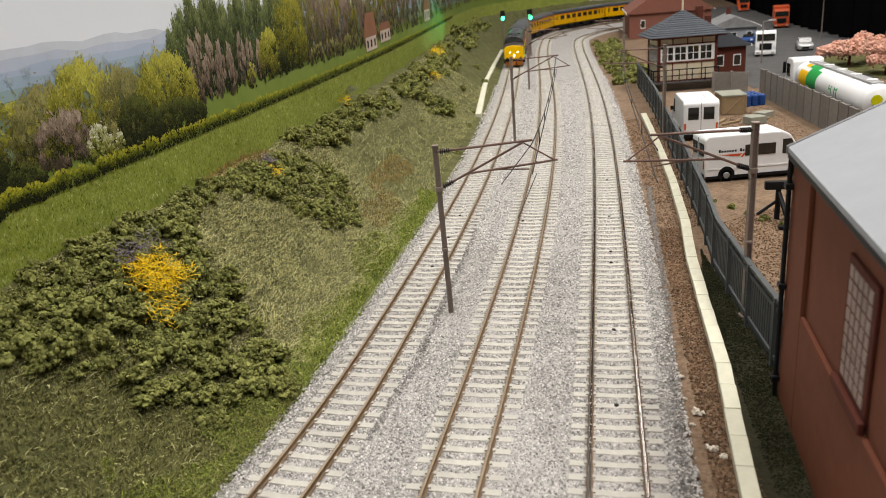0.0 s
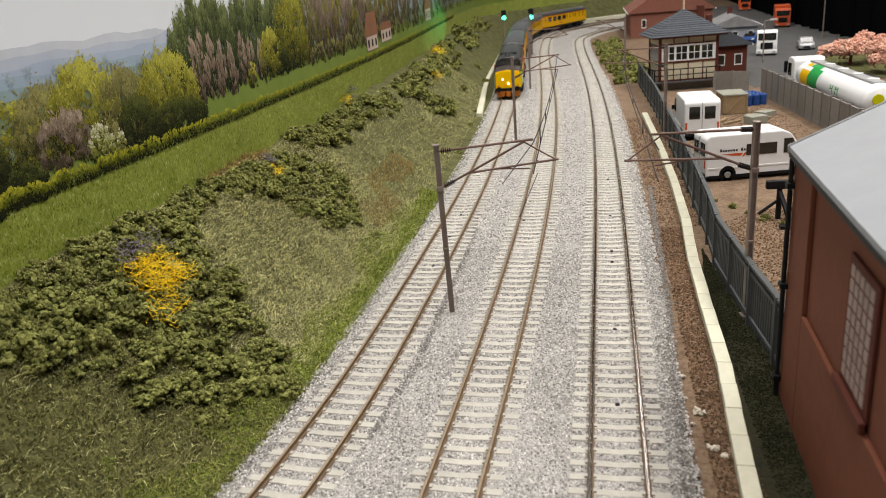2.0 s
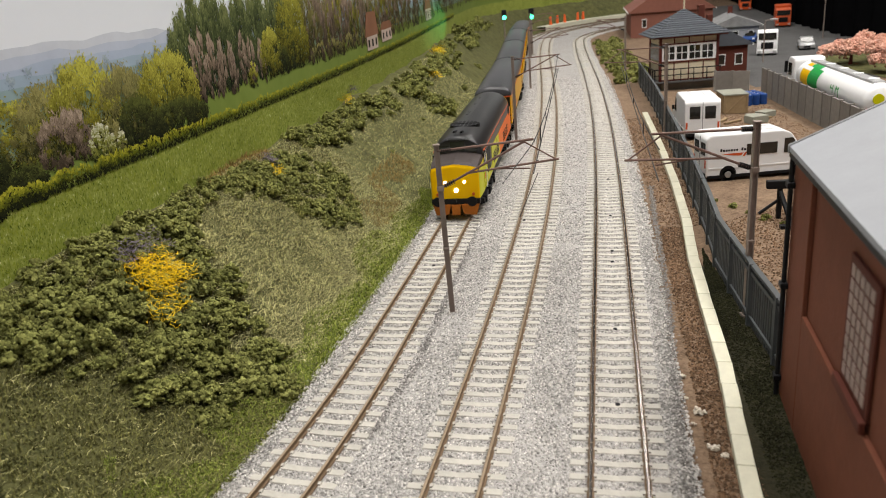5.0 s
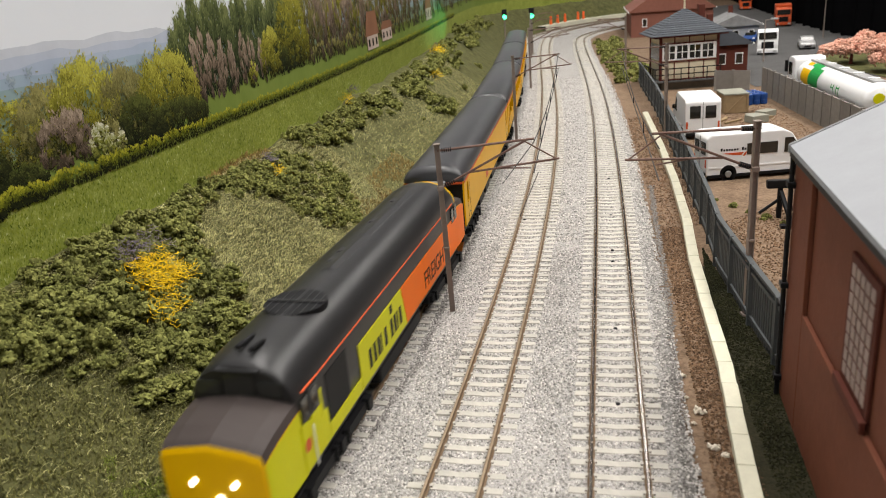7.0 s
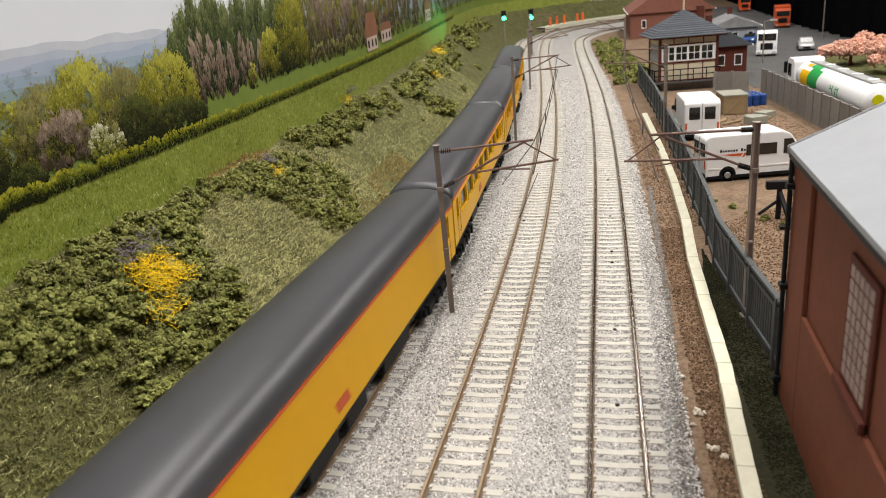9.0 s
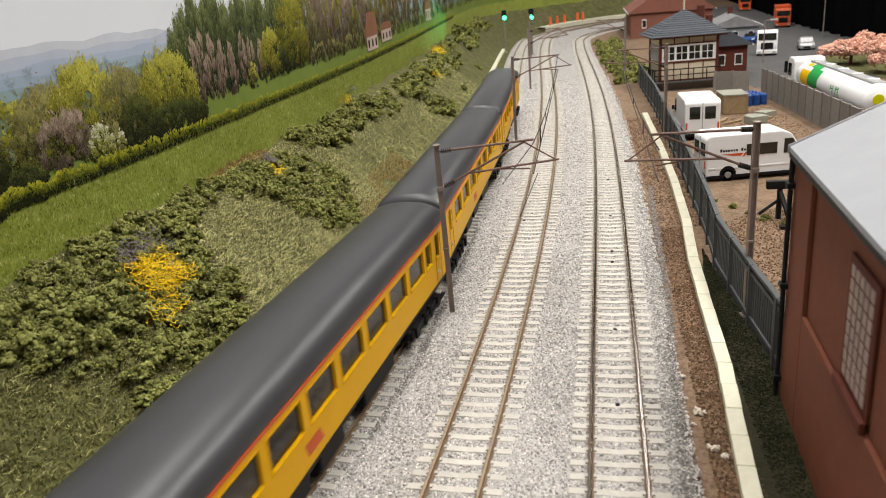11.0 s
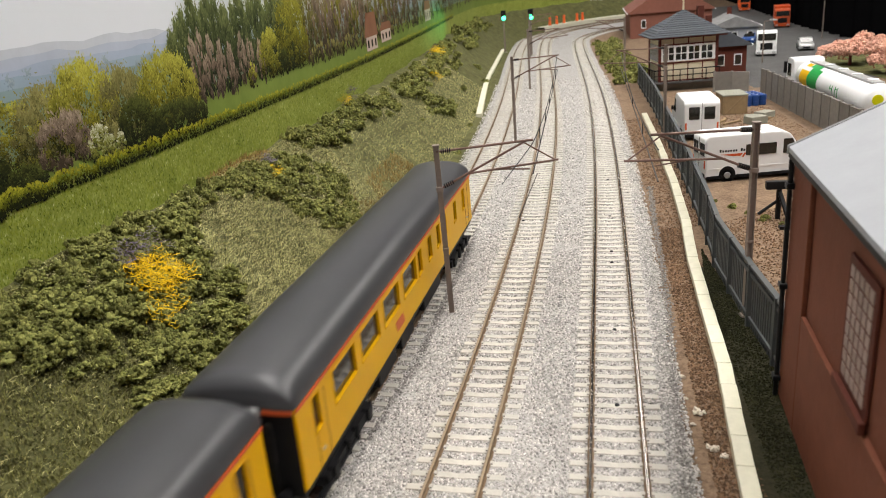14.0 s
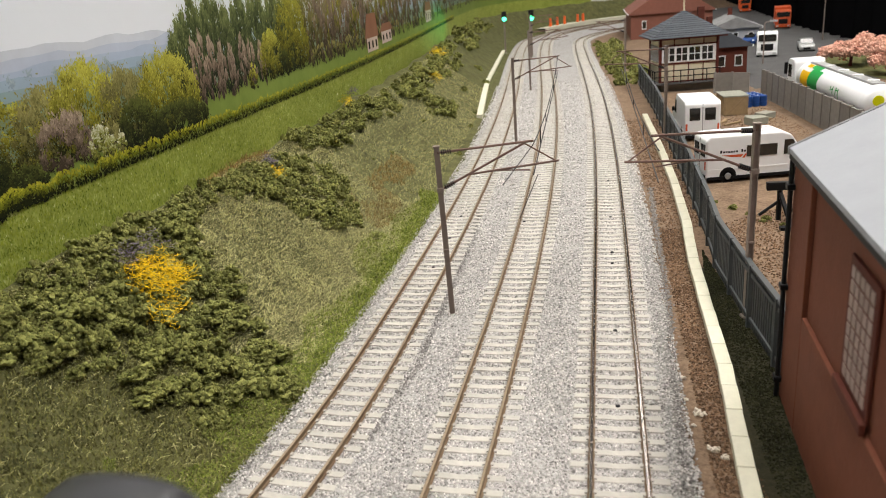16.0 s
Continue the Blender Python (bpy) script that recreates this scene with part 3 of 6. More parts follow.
def coach(windows_r, pane, extras, label):
    """A yellow test coach, 264 long over its body ends; +x is forwards."""
    c = thing("railway_coach", label=label, category="railway coach", group="coaches of the train")
    L = 261 / 2
    z0, zs, zt = 14.0, 41.2, 50.4
    part("roof", loft_bm([body_ring(x, HW * k + 0.35, zs + 0.0, zs + 0.8 + (1 - k) * -1, zs + (zt - zs) * q, 18, 0.0, 0.86, 0.9) for x, k, q in
                          ((-L - 1.2, 0.97, 0.55), (-L, 0.99, 0.8), (-L + 2, 1, 0.94), (-L + 5, 1, 1), (L - 5, 1, 1), (L - 2, 1, 0.94), (L, 0.99, 0.8), (L + 1.2, 0.97, 0.55))]),
         M_ROOF, c, "dark grey curved roof", smooth=True)
    side_wall(c, -HW, -L, L, z0, zs - 0.05, windows_r, M_YELLOW, pane=pane, label="warm yellow side")
    side_wall(c, HW, -L, L, z0, zs - 0.05, windows_r, M_YELLOW, pane=pane, label="warm yellow side")
    for s in (-1, 1):
        part("cantrail_line", box_bm(-L, L, s * HW - 0.25 + 0.2 * s, s * HW + 0.25 + 0.2 * s, zs - 1.4, zs - 0.5), M_RED, c, "thin red line under the roof")
        part("crest_mark", prism_bm([(22, 17.5), (33, 17.5), (35, 22), (24, 22)], s * HW - 0.05 + 0.1 * s, s * HW + 0.05 + 0.1 * s), M_RED, c, "small red logo mark")
        for dx in (-L + 14.5, L - 14.5):
            part("door_handle", cyl_bm((dx, s * HW, 19), (dx, s * (HW + 0.8), 19), 0.5, n=8), M_SILVER, c)
            for e in (-4.2, 4.2):
                part("door_line", box_bm(dx - 1.2 + e - 0.12, dx - 1.2 + e + 0.12, s * HW - 0.05 + 0.08 * s, s * HW + 0.05 + 0.08 * s, 13, 37), M_MAROON, c)
        part("step_board", box_bm(-L + 8, -L + 40, s * (HW - 0.5) - 1, s * (HW - 0.5) + 1, 4.8, 5.6), M_BLACK, c)
        part("step_board", box_bm(L - 40, L - 8, s * (HW - 0.5) - 1, s * (HW - 0.5) + 1, 4.8, 5.6), M_BLACK, c)
    part("floor", box_bm(-L + 0.5, L - 0.5, -HW + 1.2, HW - 1.2, 10.8, 14.9), M_BLACK, c)
    for s in (-1, 1):
        x = s * L
        e = part("end_wall", box_bm(min(x, x - s * 1.2), max(x, x - s * 1.2), -HW + 1, HW - 1, 14.95, zs - 0.1), M_BLACK, c, "black coach end")
        part("gangway", box_bm(min(x, x + s * 4.2), max(x, x + s * 4.8), -5.5, 5.5, 11, 38.5), M_BLACK, e, bevel=0.8)
        part("gangway_hood", box_bm(min(x + s * 4.85, x + s * 5.4), max(x + s * 4.85, x + s * 5.4), -4.6, 4.6, 12, 37.5), M_SMOKE, e, "grey gangway shutter", bevel=0.2)
        for q in (-1, 1):
            part("buffer", cyl_bm((x, q * 11.4, 13.5), (x + s * 5, q * 11.4, 13.5), 1.0, 2.6, n=14), M_BLACK, e)
            part("jumper_cable", cyl_bm((x + s * 0.8, q * 9, 14), (x + s * 0.8, q * 9, 35), 0.5, n=6), M_BLACK, e)
        part("end_ladder", box_bm(min(x, x + s * 1.0), max(x, x + s * 1.0), 7.4, 9.4, 13, 36), M_SMOKE, e, "grey steps on the coach end")
        part("gangway_top", box_bm(min(x + s * 0.4, x + s * 4.2), max(x + s * 0.4, x + s * 4.2), -7.2, 7.2, 38.6, 41.8), M_GREYTRIM, e, "grey gangway canopy", bevel=0.9)
        for q in (-1, 1):
            part("end_cantrail", box_bm(min(x + s * 0.7, x + s * 1.3), max(x + s * 0.7, x + s * 1.3), min(q * 7.6, q * (HW - 0.6)), max(q * 7.6, q * (HW - 0.6)), zs - 1.6, zs - 0.4), M_RED, e, "thin red line under the roof end")
        part("end_panel", box_bm(min(x, x + s * 0.9), max(x, x + s * 0.9), -13.2, -10.4, 22, 38), M_GREYTRIM, e, "grey jumper panel")
        part("end_lamp", cyl_bm((x, -9.5, 24), (x + s * 1.3, -9.5, 24), 1.5, n=10), M_RED, e)
        part("end_handle", box_bm(x + s * 0.05 - 0.3, x + s * 0.05 + 0.3, -13.5, -11.5, 16, 19), M_RED, e)
    part("underframe_box", box_bm(-52, -18, -14.8, 14.8, 3.4, 10.5), M_BLACK, c, bevel=0.6)
    part("underframe_box", box_bm(2, 22, -14.8, 14.8, 3.4, 10.5), M_BLACK, c, bevel=0.6)
    part("underframe_box", box_bm(30, 54, -14.8, 14.8, 3.4, 10.5), M_BLACK, c, bevel=0.6)
    part("solebar", box_bm(-L + 2, L - 2, -13.6, 13.6, 10.2, 14.4), M_BLACK, c)
    for x in (-93, 93):
        bogie(c, x, (-17, 17), 6.0)
    rng = random.Random(len(windows_r))
    for i in range(extras):
        x = rng.uniform(-105, 105)
        part("roof_vent", box_bm(x - 1.2, x + 1.2, -7.5, -5.9, zt - 2.2, zt - 0.8), M_ROOF, c, bevel=0.3)
    for x in (-120, -112, 112, 120):
        part("roof_pipe", cyl_bm((x, -6, zt - 2.0), (x, -6, zt - 0.6), 0.8, n=8), M_ROOF, c)
    return c


def win_row(*centres, w=17, zb=26.5, zt=37.2):
    return [(x - w / 2, x + w / 2, zb, zt) for x in centres]


def doors(c):
    return [(x - 2.6, x + 2.6, 26.5, 37.6) for x in c]


def loco():
    lo = thing("diesel_locomotive", label="dark grey lime and orange diesel locomotive with yellow noses", category="locomotive")
    L = 246 / 2
    NOSE = 21.0
    X = L - NOSE
    hw, z0, zs, zt = 17.2, 12.6, 39.6, 51.0
    rings = []
    for x, k, q in ((-X, 0.95, 0.80), (-X + 2.5, 0.975, 0.90), (-X + 6, 0.99, 0.97), (-X + 14, 1, 1), (X - 14, 1, 1), (X - 6, 0.99, 0.97), (X - 2.5, 0.975, 0.90), (X, 0.95, 0.80)):
        rings.append(body_ring(x, hw * k, z0, zs - 2.0 * (q < 1), zs + (zt - zs) * q, 12, 0.0, 0.95, 1.0))
    body = part("body", loft_bm(rings), M_LROOF, lo, "dark grey body and rounded roof", smooth=False)
    for p in body.data.polygons:
        p.use_smooth = abs(p.normal.x) < 0.5
    # body side panels, proud of the shell
    for s in (-1, 1):
        y0, y1 = (s * hw - 0.30, s * hw + 0.30)

        def panel(pts, material, nm="side_panel", lab=""):
            return part(nm, prism_bm(pts, y0, y1), material, lo, lab)

        panel([(-X, 14), (-3.2, 14), (1.4, 31.5), (-X, 31.5)], M_ORANGE, lab="orange side panel")
        panel([(-2.8, 14), (53, 14), (53, 31.5), (1.8, 31.5)], M_LIME, lab="lime yellow side panel")
        panel([(53.4, 14), (X - 19.4, 14), (X - 19.4, 19), (53.4, 19)], M_LIME, lab="lime yellow lower band")
        panel([(X - 19, 14), (X, 14), (X, 30), (X - 19, 25)], M_LIME, lab="lime yellow cab side")
        panel([(-X + 8, 38.9), (X - 4, 38.9), (X - 4, 39.4), (-X + 8, 39.4)], M_RED, "cantrail_stripe", "thin dull red stripe along the roof edge")
        yy = s * hw + 0.32 * s
        # unreadable maker's lettering as plain bars
        for k, x0 in enumerate((44, 39, 34.4, 30.6, 26, 18.4, 13.8, 9.8, 6.6)):
            part("lettering_bar", box_bm(x0 - (1.4 if k in (3, 7) else 3), x0, yy - 0.06, yy + 0.06, 17.5, 25), M_BLACK, lo)
        part("emblem_mark", box_bm(14.5, 17.5, yy - 0.06, yy + 0.06, 27, 30.4), M_BLACK, lo)
        part("red_badge", cyl_bm((X - 2.8, yy - 0.06, 22), (X - 2.8, yy + 0.06, 22), 2.2, n=18), M_RED, lo, "round red badge")
        part("cab_door", box_bm(X - 14, X - 7, s * hw - 0.5, s * hw + 0.5, 14.2, 29.5), M_LIME, lo, bevel=0.2)
        part("cab_door_top", box_bm(X - 14, X - 7, s * hw - 0.5, s * hw + 0.45, 29.55, 38.4), M_LROOF, lo)
        part("door_pillar", box_bm(X - 15.6, X - 14.1, s * hw - 0.5, s * hw + 0.55, 25, 34), M_LIME, lo, bevel=0.2)
        part("cab_side_window", box_bm(X - 12.6, X - 8.4, s * hw - 0.6, s * hw + 0.62, 30, 37.4), M_GLASS, lo)
        part("cab_side_window", box_bm(X - 6, X - 1.5, s * hw - 0.6, s * hw + 0.55, 30, 37.4), M_GLASS, lo)
        part("cab_side_window", box_bm(-X + 1.5, -X + 6, s * hw - 0.6, s * hw + 0.55, 30, 37.4), M_GLASS, lo)
        part("cab_side_window", box_bm(-X + 8.4, -X + 12.6, s * hw - 0.6, s * hw + 0.62, 30, 37.4), M_GLASS, lo)
        part("side_grille", box_bm(X - 38, X - 20, s * hw - 0.4, s * hw + 0.25, 19.5, 36), M_BLACK, lo)
        part("handrail", cyl_bm((X - 6.2, s * (hw + 1.0), 13), (X - 6.2, s * (hw + 1.0), 27), 0.3, n=6), M_WHITE, lo)
    for sgn, nose_m in ((1, M_NOSE), (-1, M_NOSE)):
        rr = []
        for dx, k, zt_n in ((-1.0, 0.985, 38.2), (5, 0.98, 37.7), (13, 0.965, 36.6), (18.5, 0.95, 35.2), (20.4, 0.93, 34.2), (21, 0.9, 32.6)):
            y = hw * k
            x = sgn * (X + dx)
            q = 3.6
            rr.append([(x, -y, 13), (x, -y, zt_n - q), (x, -y + 0.8, zt_n - 1.0), (x, -y + q + 1.5, zt_n + 0.2), (x, 0, zt_n + 1.7), (x, y - q - 1.5, zt_n + 0.2), (x, y - 0.8, zt_n - 1.0), (x, y, zt_n - q), (x, y, 13)])
        bm = loft_bm(rr)
        nose = part("nose", bm, nose_m, lo, "bright yellow nose end")
        # bonnet cover on top and coloured cheeks
        v = [[(q[0] - sgn * 0.0, q[1] * 1.0, q[2] + 0.12) for q in r[1:8]] for r in rr[0:5]]
        part("bonnet", loft_bm(v, closed=False), M_NOSETOP, nose, "brown-grey bonnet top")
        for side in (0, 1):
            idx = (0, 1) if side == 0 else (8, 7)
            w = [[(q[0], q[1] * 1.012, q[2]) for q in (r[idx[0]], r[idx[1]])] for r in rr[0:5]]
            part("cheek", loft_bm(w, closed=False), M_LIME if sgn > 0 else M_ORANGE, nose)
        # windscreens
        xw = sgn * (X + 0.1)
        for q0, q1 in ((-13.6, -5.8), (-4.8, 4.8), (5.8, 13.6)):
            zt_w = 46.4 if abs(q0 + q1) > 2 else 46.8
            zb_w = 39.6
            part("windscreen", box_bm(xw - 0.5, xw + 0.5, q0, q1, zb_w, zt_w - (0 if abs(q0 + q1) < 2 else 2.2)), M_CABGLASS, lo)
        if sgn > 0:
            part("roof_arch", box_bm(xw - 2, xw + 0.9, -7, 7, 47.4, 48.2), M_LROOF, lo, bevel=0.2)
        else:
            rim = [body_ring(-X - dx, hw * 0.965, 36.0, zs - 2, zs + (zt - zs) * 0.84, 12, 0.0, 0.95, 1.0)[2:-2] for dx in (-0.6, 0.7)]
            part("cab_rim", loft_bm(rim, closed=False), M_NOSE, lo, "yellow rim round the rear cab roof")
        # lamps, buffers, ploughs
        xf = sgn * (L + 0.05)
        if sgn > 0:
            for ly, lz, lr in ((-6.4, 24.2, 1.0), (6.4, 24.2, 1.0), (0.6, 18.6, 1.5)):
                part("headlamp", cyl_bm((xf - 0.8, ly, lz), (xf + 0.5, ly, lz), lr, n=14), M_LAMP, nose, "lit white headlamp")
            for q in (-12, 12):
                part("marker_lamp", cyl_bm((xf - 0.8, q, 16), (xf + 0.4, q, 16), 1.0, n=12), M_RED, nose)
        part("buffer_beam", box_bm(min(xf - sgn * 4, xf + sgn * 0.6), max(xf - sgn * 4, xf + sgn * 0.6), -16.2, 16.2, 9.0, 12.95), M_BLACK, lo, bevel=0.4)
        for q in (-1, 1):
            bm = cyl_bm((xf + sgn * 0.4, q * 11.4, 12.2), (xf + sgn * 4.5, q * 11.4, 12.2), 1.4, n=12)
            cyl_bm((xf + sgn * 4.5, q * 11.4, 12.2), (xf + sgn * 5.3, q * 11.4, 12.2), 3.3, n=16, bm=bm)
            part("buffer", bm, M_BLACK, lo)
            pl = [(q * 3.5, 9.2), (q * 15.5, 9.2), (q * 13.5, 2.0), (q * 5.0, 2.6)]
            part("plough_blade", prism_bm(pl, xf - 1.2 * sgn, xf + 1.4 * sgn, axis="x"), M_PLOUGH, lo, "dirty orange snowplough blade")
        part("coupling_plough", prism_bm([(-3, 9), (3, 9), (2.6, 2.4), (-2.6, 2.4)], xf - 0.6 * sgn, xf + 2.4 * sgn, axis="x"), M_PLOUGH, lo)
        part("coupling_hook", box_bm(xf, xf + sgn * 3, -0.8, 0.8, 11, 13) if sgn > 0 else box_bm(xf - 3, xf, -0.8, 0.8, 11, 13), M_BLACK, lo)
    # roof fan, panels, vents
    part("fan_beam", box_bm(X - 42 - 0.6, X - 42 + 0.6, -10.4, 10.4, 51.12, 51.5), M_LROOF, lo)
    fan = part("roof_fan", cyl_bm((X - 42, 0, 47.5), (X - 42, 0, 50.95), 10.8, n=36), M_BLACK, lo, "round black roof fan grille")
    for i in range(7):
        y = -8.4 + i * 2.8
        w = math.sqrt(10.6 ** 2 - y * y)
        part("grille_bar", box_bm(X - 42 - w, X - 42 + w, y - 0.2, y + 0.2, 50.96, 51.1), M_LROOF, fan)
    for x0, x1 in ((-80, -52), (-48, -10), (-6, 30)):
        part("roof_panel", loft_bm([[(x, q[1] * 0.62, q[2] + 0.25 + (0 if abs(q[1]) < 14 else -2)) for q in body_ring(x, hw, z0, zs, zt, 12, 0.0, 0.95, 1.0)[5:12]] for x in (x0, x1)], closed=False), M_LROOF, lo)
    for x in (-62, -30, 8, 18):
        part("roof_vent", box_bm(x - 2.4, x + 2.4, -4.5, 1.5 - 3, 50.0, 51.0), M_LROOF, lo, bevel=0.3)
    part("horn", cyl_bm((X - 16, -2.5, 51), (X - 6, -2.5, 52), 0.8, n=8), M_BLACK, lo)
    part("horn", cyl_bm((X - 13, 2.5, 51), (X - 5, 2.5, 52), 0.8, n=8), M_BLACK, lo)
    part("fuel_tank", box_bm(-28, 30, -15.5, 15.5, 2.8, 9.8), M_BLACK, lo, bevel=1.2)
    for x in (-76, 76):
        bogie(lo, x, (-27, 0, 25), 7.2)
    # plain word on the orange panel
    for s in (-1, 1):
        cu = bpy.data.curves.new("word", "FONT")
        cu.body, cu.size, cu.extrude, cu.align_x = "FREIGHT", 0.0112, 0.00006, "CENTER"
        tmp = bpy.data.objects.new("word", cu)
        scene.collection.objects.link(tmp)
        dg = bpy.context.evaluated_depsgraph_get()
        me = bpy.data.meshes.new_from_object(tmp.evaluated_get(dg))
        bpy.data.objects.remove(tmp)
        me.materials.append(M_BLACK)
        w = new("lettering", me)
        w.parent = lo
        w.matrix_world = pose(-54 * MM, s * (hw + 0.4) * MM, 17 * MM) @ pose(0, 0, 0, 90, 0, 180 if s > 0 else 0)
    return lo


LOCO = loco()
COACH = [
    coach(doors([118]) + doors([-118]), M_GLASS, 5, "warm yellow windowless test coach with dark grey roof"),
    coach(doors([118, -116]) + win_row(95, 69.5, 44, 18.5, -7, -32.5, -58, -83.5, w=20.5) + win_row(-102, w=9), M_SMOKE, 6, "warm yellow coach with wide grey-blinded windows"),
    coach(doors([117, -117]) + win_row(90, 61.6, 33.2, 4.8, -23.6, -52, -80.4, w=21) + win_row(-101, w=9), M_SMOKE, 7, "warm yellow coach with a full row of grey windows"),
    coach(doors([117, -109]) + win_row(92, 64.5, 37, 9, w=21) + win_row(-9, -28, -46, -61, -86, w=6.5), M_GLASS, 6, "warm yellow rear coach with wide and narrow windows"),
]

# front of the train along the first line: (seconds, distance ahead of the eye) and gaps between vehicles
FRONT_Y = [(0, 1348), (2, 990), (4.0, 648), (6.3, 284), (7.0, 179)]
S200 = float(np.interp(200, L1[:, 1], A1))
FRONT_S = [(t, float(np.interp(y, L1[:, 1], A1))) for t, y in FRONT_Y] + [(8.5, S200 - 251), (11.5, S200 - 696), (12.25, S200 - 818), (14.0, S200 - 1074), (15.75, S200 - 1339)]
LENGTHS = [(246, 253)] + [(264, 270)] * 4  # a coach and its share of the gap


def front_at(t):
    """Smooth run of the train's front along the line."""
    ts = [q[0] for q in FRONT_S]
    ss = [q[1] for q in FRONT_S]
    n = len(ts)
    d = [(ss[i + 1] - ss[i]) / (ts[i + 1] - ts[i]) for i in range(n - 1)]
    m = [d[0]] + [(d[i - 1] + d[i]) / 2 for i in range(1, n - 1)] + [d[-1]]
    i = min(max(0, sum(1 for q in ts if q <= t) - 1), n - 2)
    if t > ts[-1]:
        return ss[-1] + m[-1] * (t - ts[-1])
    h = ts[i + 1] - ts[i]
    u = (t - ts[i]) / h
    return ((2 * u ** 3 - 3 * u ** 2 + 1) * ss[i] + (u ** 3 - 2 * u ** 2 + u) * h * m[i] + (-2 * u ** 3 + 3 * u ** 2) * ss[i + 1] + (u ** 3 - u ** 2) * h * m[i + 1])


def motions():
    gap = 0.0
    for ob, (length, step), pivot in zip([LOCO] + COACH, LENGTHS, (76, 93, 93, 93, 93)):
        rows = []
        for k in range(0, 65):
            t = k * 0.25
            mid = front_at(t) + gap + length / 2
            x1, y1, _ = along(L1, A1, mid - pivot)
            x2, y2, _ = along(L1, A1, mid + pivot)
            if ob is LOCO:  # side play of the leading bogie on the easing curve
                ease = min(1.0, max(0.0, (340 - y1) / 110))
                x1 -= 2.6 * ease * ease * (3 - 2 * ease)
            rows.append((t, pose((x1 + x2) / 2 * MM, (y1 + y2) / 2 * MM, 0, 0, 0, math.degrees(math.atan2(y1 - y2, x1 - x2)))))
        walk(ob, rows)
        gap += step

# ---- right side: verge, road, curtain ----


def strip_between(name, left, right, z, material, n=60, amp=0.25, cols=8):
    return sheet(name, resample(np.array(left, float), n), resample(np.array(right, float), n), cols, lambda x, y, u: z + rough(x, y, 8, amp) + rough(x, y, 25, amp), material)


# dark sheet where the verge lies in the shed's shade
verge = strip_between("verge", TL[:6] + [2, 0], np.array([(140, 150), (140, 205), (136, 259), (136, 299), (141, 366)], float), -3.6, M_VERGE_SHADE)
tagged(verge, "verge beside the cable trough, darkened for the shed's shade", "verge", kind="structure")
road = strip_between("road", [(395, 930), (440, 1250), (620, 1800), (760, 2600)], [(800, 930), (800, 1250), (900, 1800), (1100, 2600)], -3.3, M_TARMAC, amp=0.05)
tagged(road, "worn grey tarmac road behind the yard", "road", kind="structure")
CU = resample(np.array([(1150, 3000), (810, 1680), (745, 1350), (725, 900), (725, -1500)], float), 500)
cv, cf = [], []
for i, (x, y) in enumerate(CU):
    w = 7 * math.sin(i * 0.9) + 3 * math.sin(i * 2.3)
    cv += [(x + w, y, -4), (x + w, y, 330)]
for i in range(len(CU) - 1):
    cf.append((2 * i, 2 * i + 2, 2 * i + 3, 2 * i + 1))
tagged(mesh_ob("curtain", cv, cf, M_CURTAIN, smooth=True), "plain black cloth curtain behind the layout", "curtain", kind="structure")
# hall around
for nm, b in (("wall_north", (-2600, 4200, 3700, 3760, -900, 2600)), ("wall_south", (-2600, 4200, -2760, -2700, -900, 2600)),
              ("wall_west", (-2660, -2600, -2700, 3700, -900, 2600)), ("wall_east", (4200, 4260, -2700, 3700, -900, 2600)), ("hall_floor", (-2600, 4200, -2700, 3700, -940, -900)),
              ("ceiling", (-2600, 4200, -2700, 3700, 2600, 2640))):
    tagged(part(nm, box_bm(*b), M_HALL), "plain grey exhibition hall surface", "hall", kind="structure")

# ---- printed scenery on the backdrop ----
BLA = arc(BL)
BD_Y0 = 100
BD_TAB = []
for yb in range(BD_Y0, 2450):
    q = along(BL, BLA, float(np.interp(yb, BL[:, 1], BLA)))
    BD_TAB.append((float(q[0]), float(q[1]), math.sin(q[2]), math.cos(q[2])))


def bd(y, z, lift):
    """A place on the backdrop board: y along the layout, z up, lift off the board."""
    k = min(max(0.0, y - BD_Y0), len(BD_TAB) - 2.0)
    i = int(k)
    a, b, u = BD_TAB[i], BD_TAB[i + 1], k - i
    return (a[0] + (b[0] - a[0]) * u + a[2] * lift * 0.3, a[1] + (b[1] - a[1]) * u - a[3] * lift * 0.3, z)


def palette(name, dark, mid, light):
    """Six printed tones from a tree's shade to its sunlit leaves."""
    out = []
    for i in range(6):
        u = i / 2.5
        c = tuple(p + (q - p) * u if u < 1 else q + (e - q) * (u - 1) for p, q, e in zip(dark, mid, light))
        out.append(mat(name, c, 0.8, var=0.16, scale=160, rand=0.14, island=True, spec=0.1))
    return out


P_FIELD = mat("printed_meadow", (0.14, 0.185, 0.020), 0.85, col2=(0.40, 0.44, 0.10), scale=420, spec=0.2, fine=0.75)
P_FIELD2 = mat("printed_pasture", (0.13, 0.19, 0.03), 0.85, col2=(0.22, 0.28, 0.06), scale=60, spec=0.2)
P_DARK = mat("printed_dark_leaf", (0.012, 0.014, 0.006), 0.8, var=0.4, scale=160, spec=0.1)
WILLOW = palette("printed_willow", (0.020, 0.022, 0.006), (0.185, 0.175, 0.020), (0.47, 0.45, 0.075))
OLIVE = palette("printed_olive_tree", (0.030, 0.030, 0.010), (0.140, 0.130, 0.040), (0.30, 0.275, 0.10))
SHADE = palette("printed_dark_bush", (0.008, 0.010, 0.004), (0.026, 0.030, 0.009), (0.10, 0.115, 0.025))
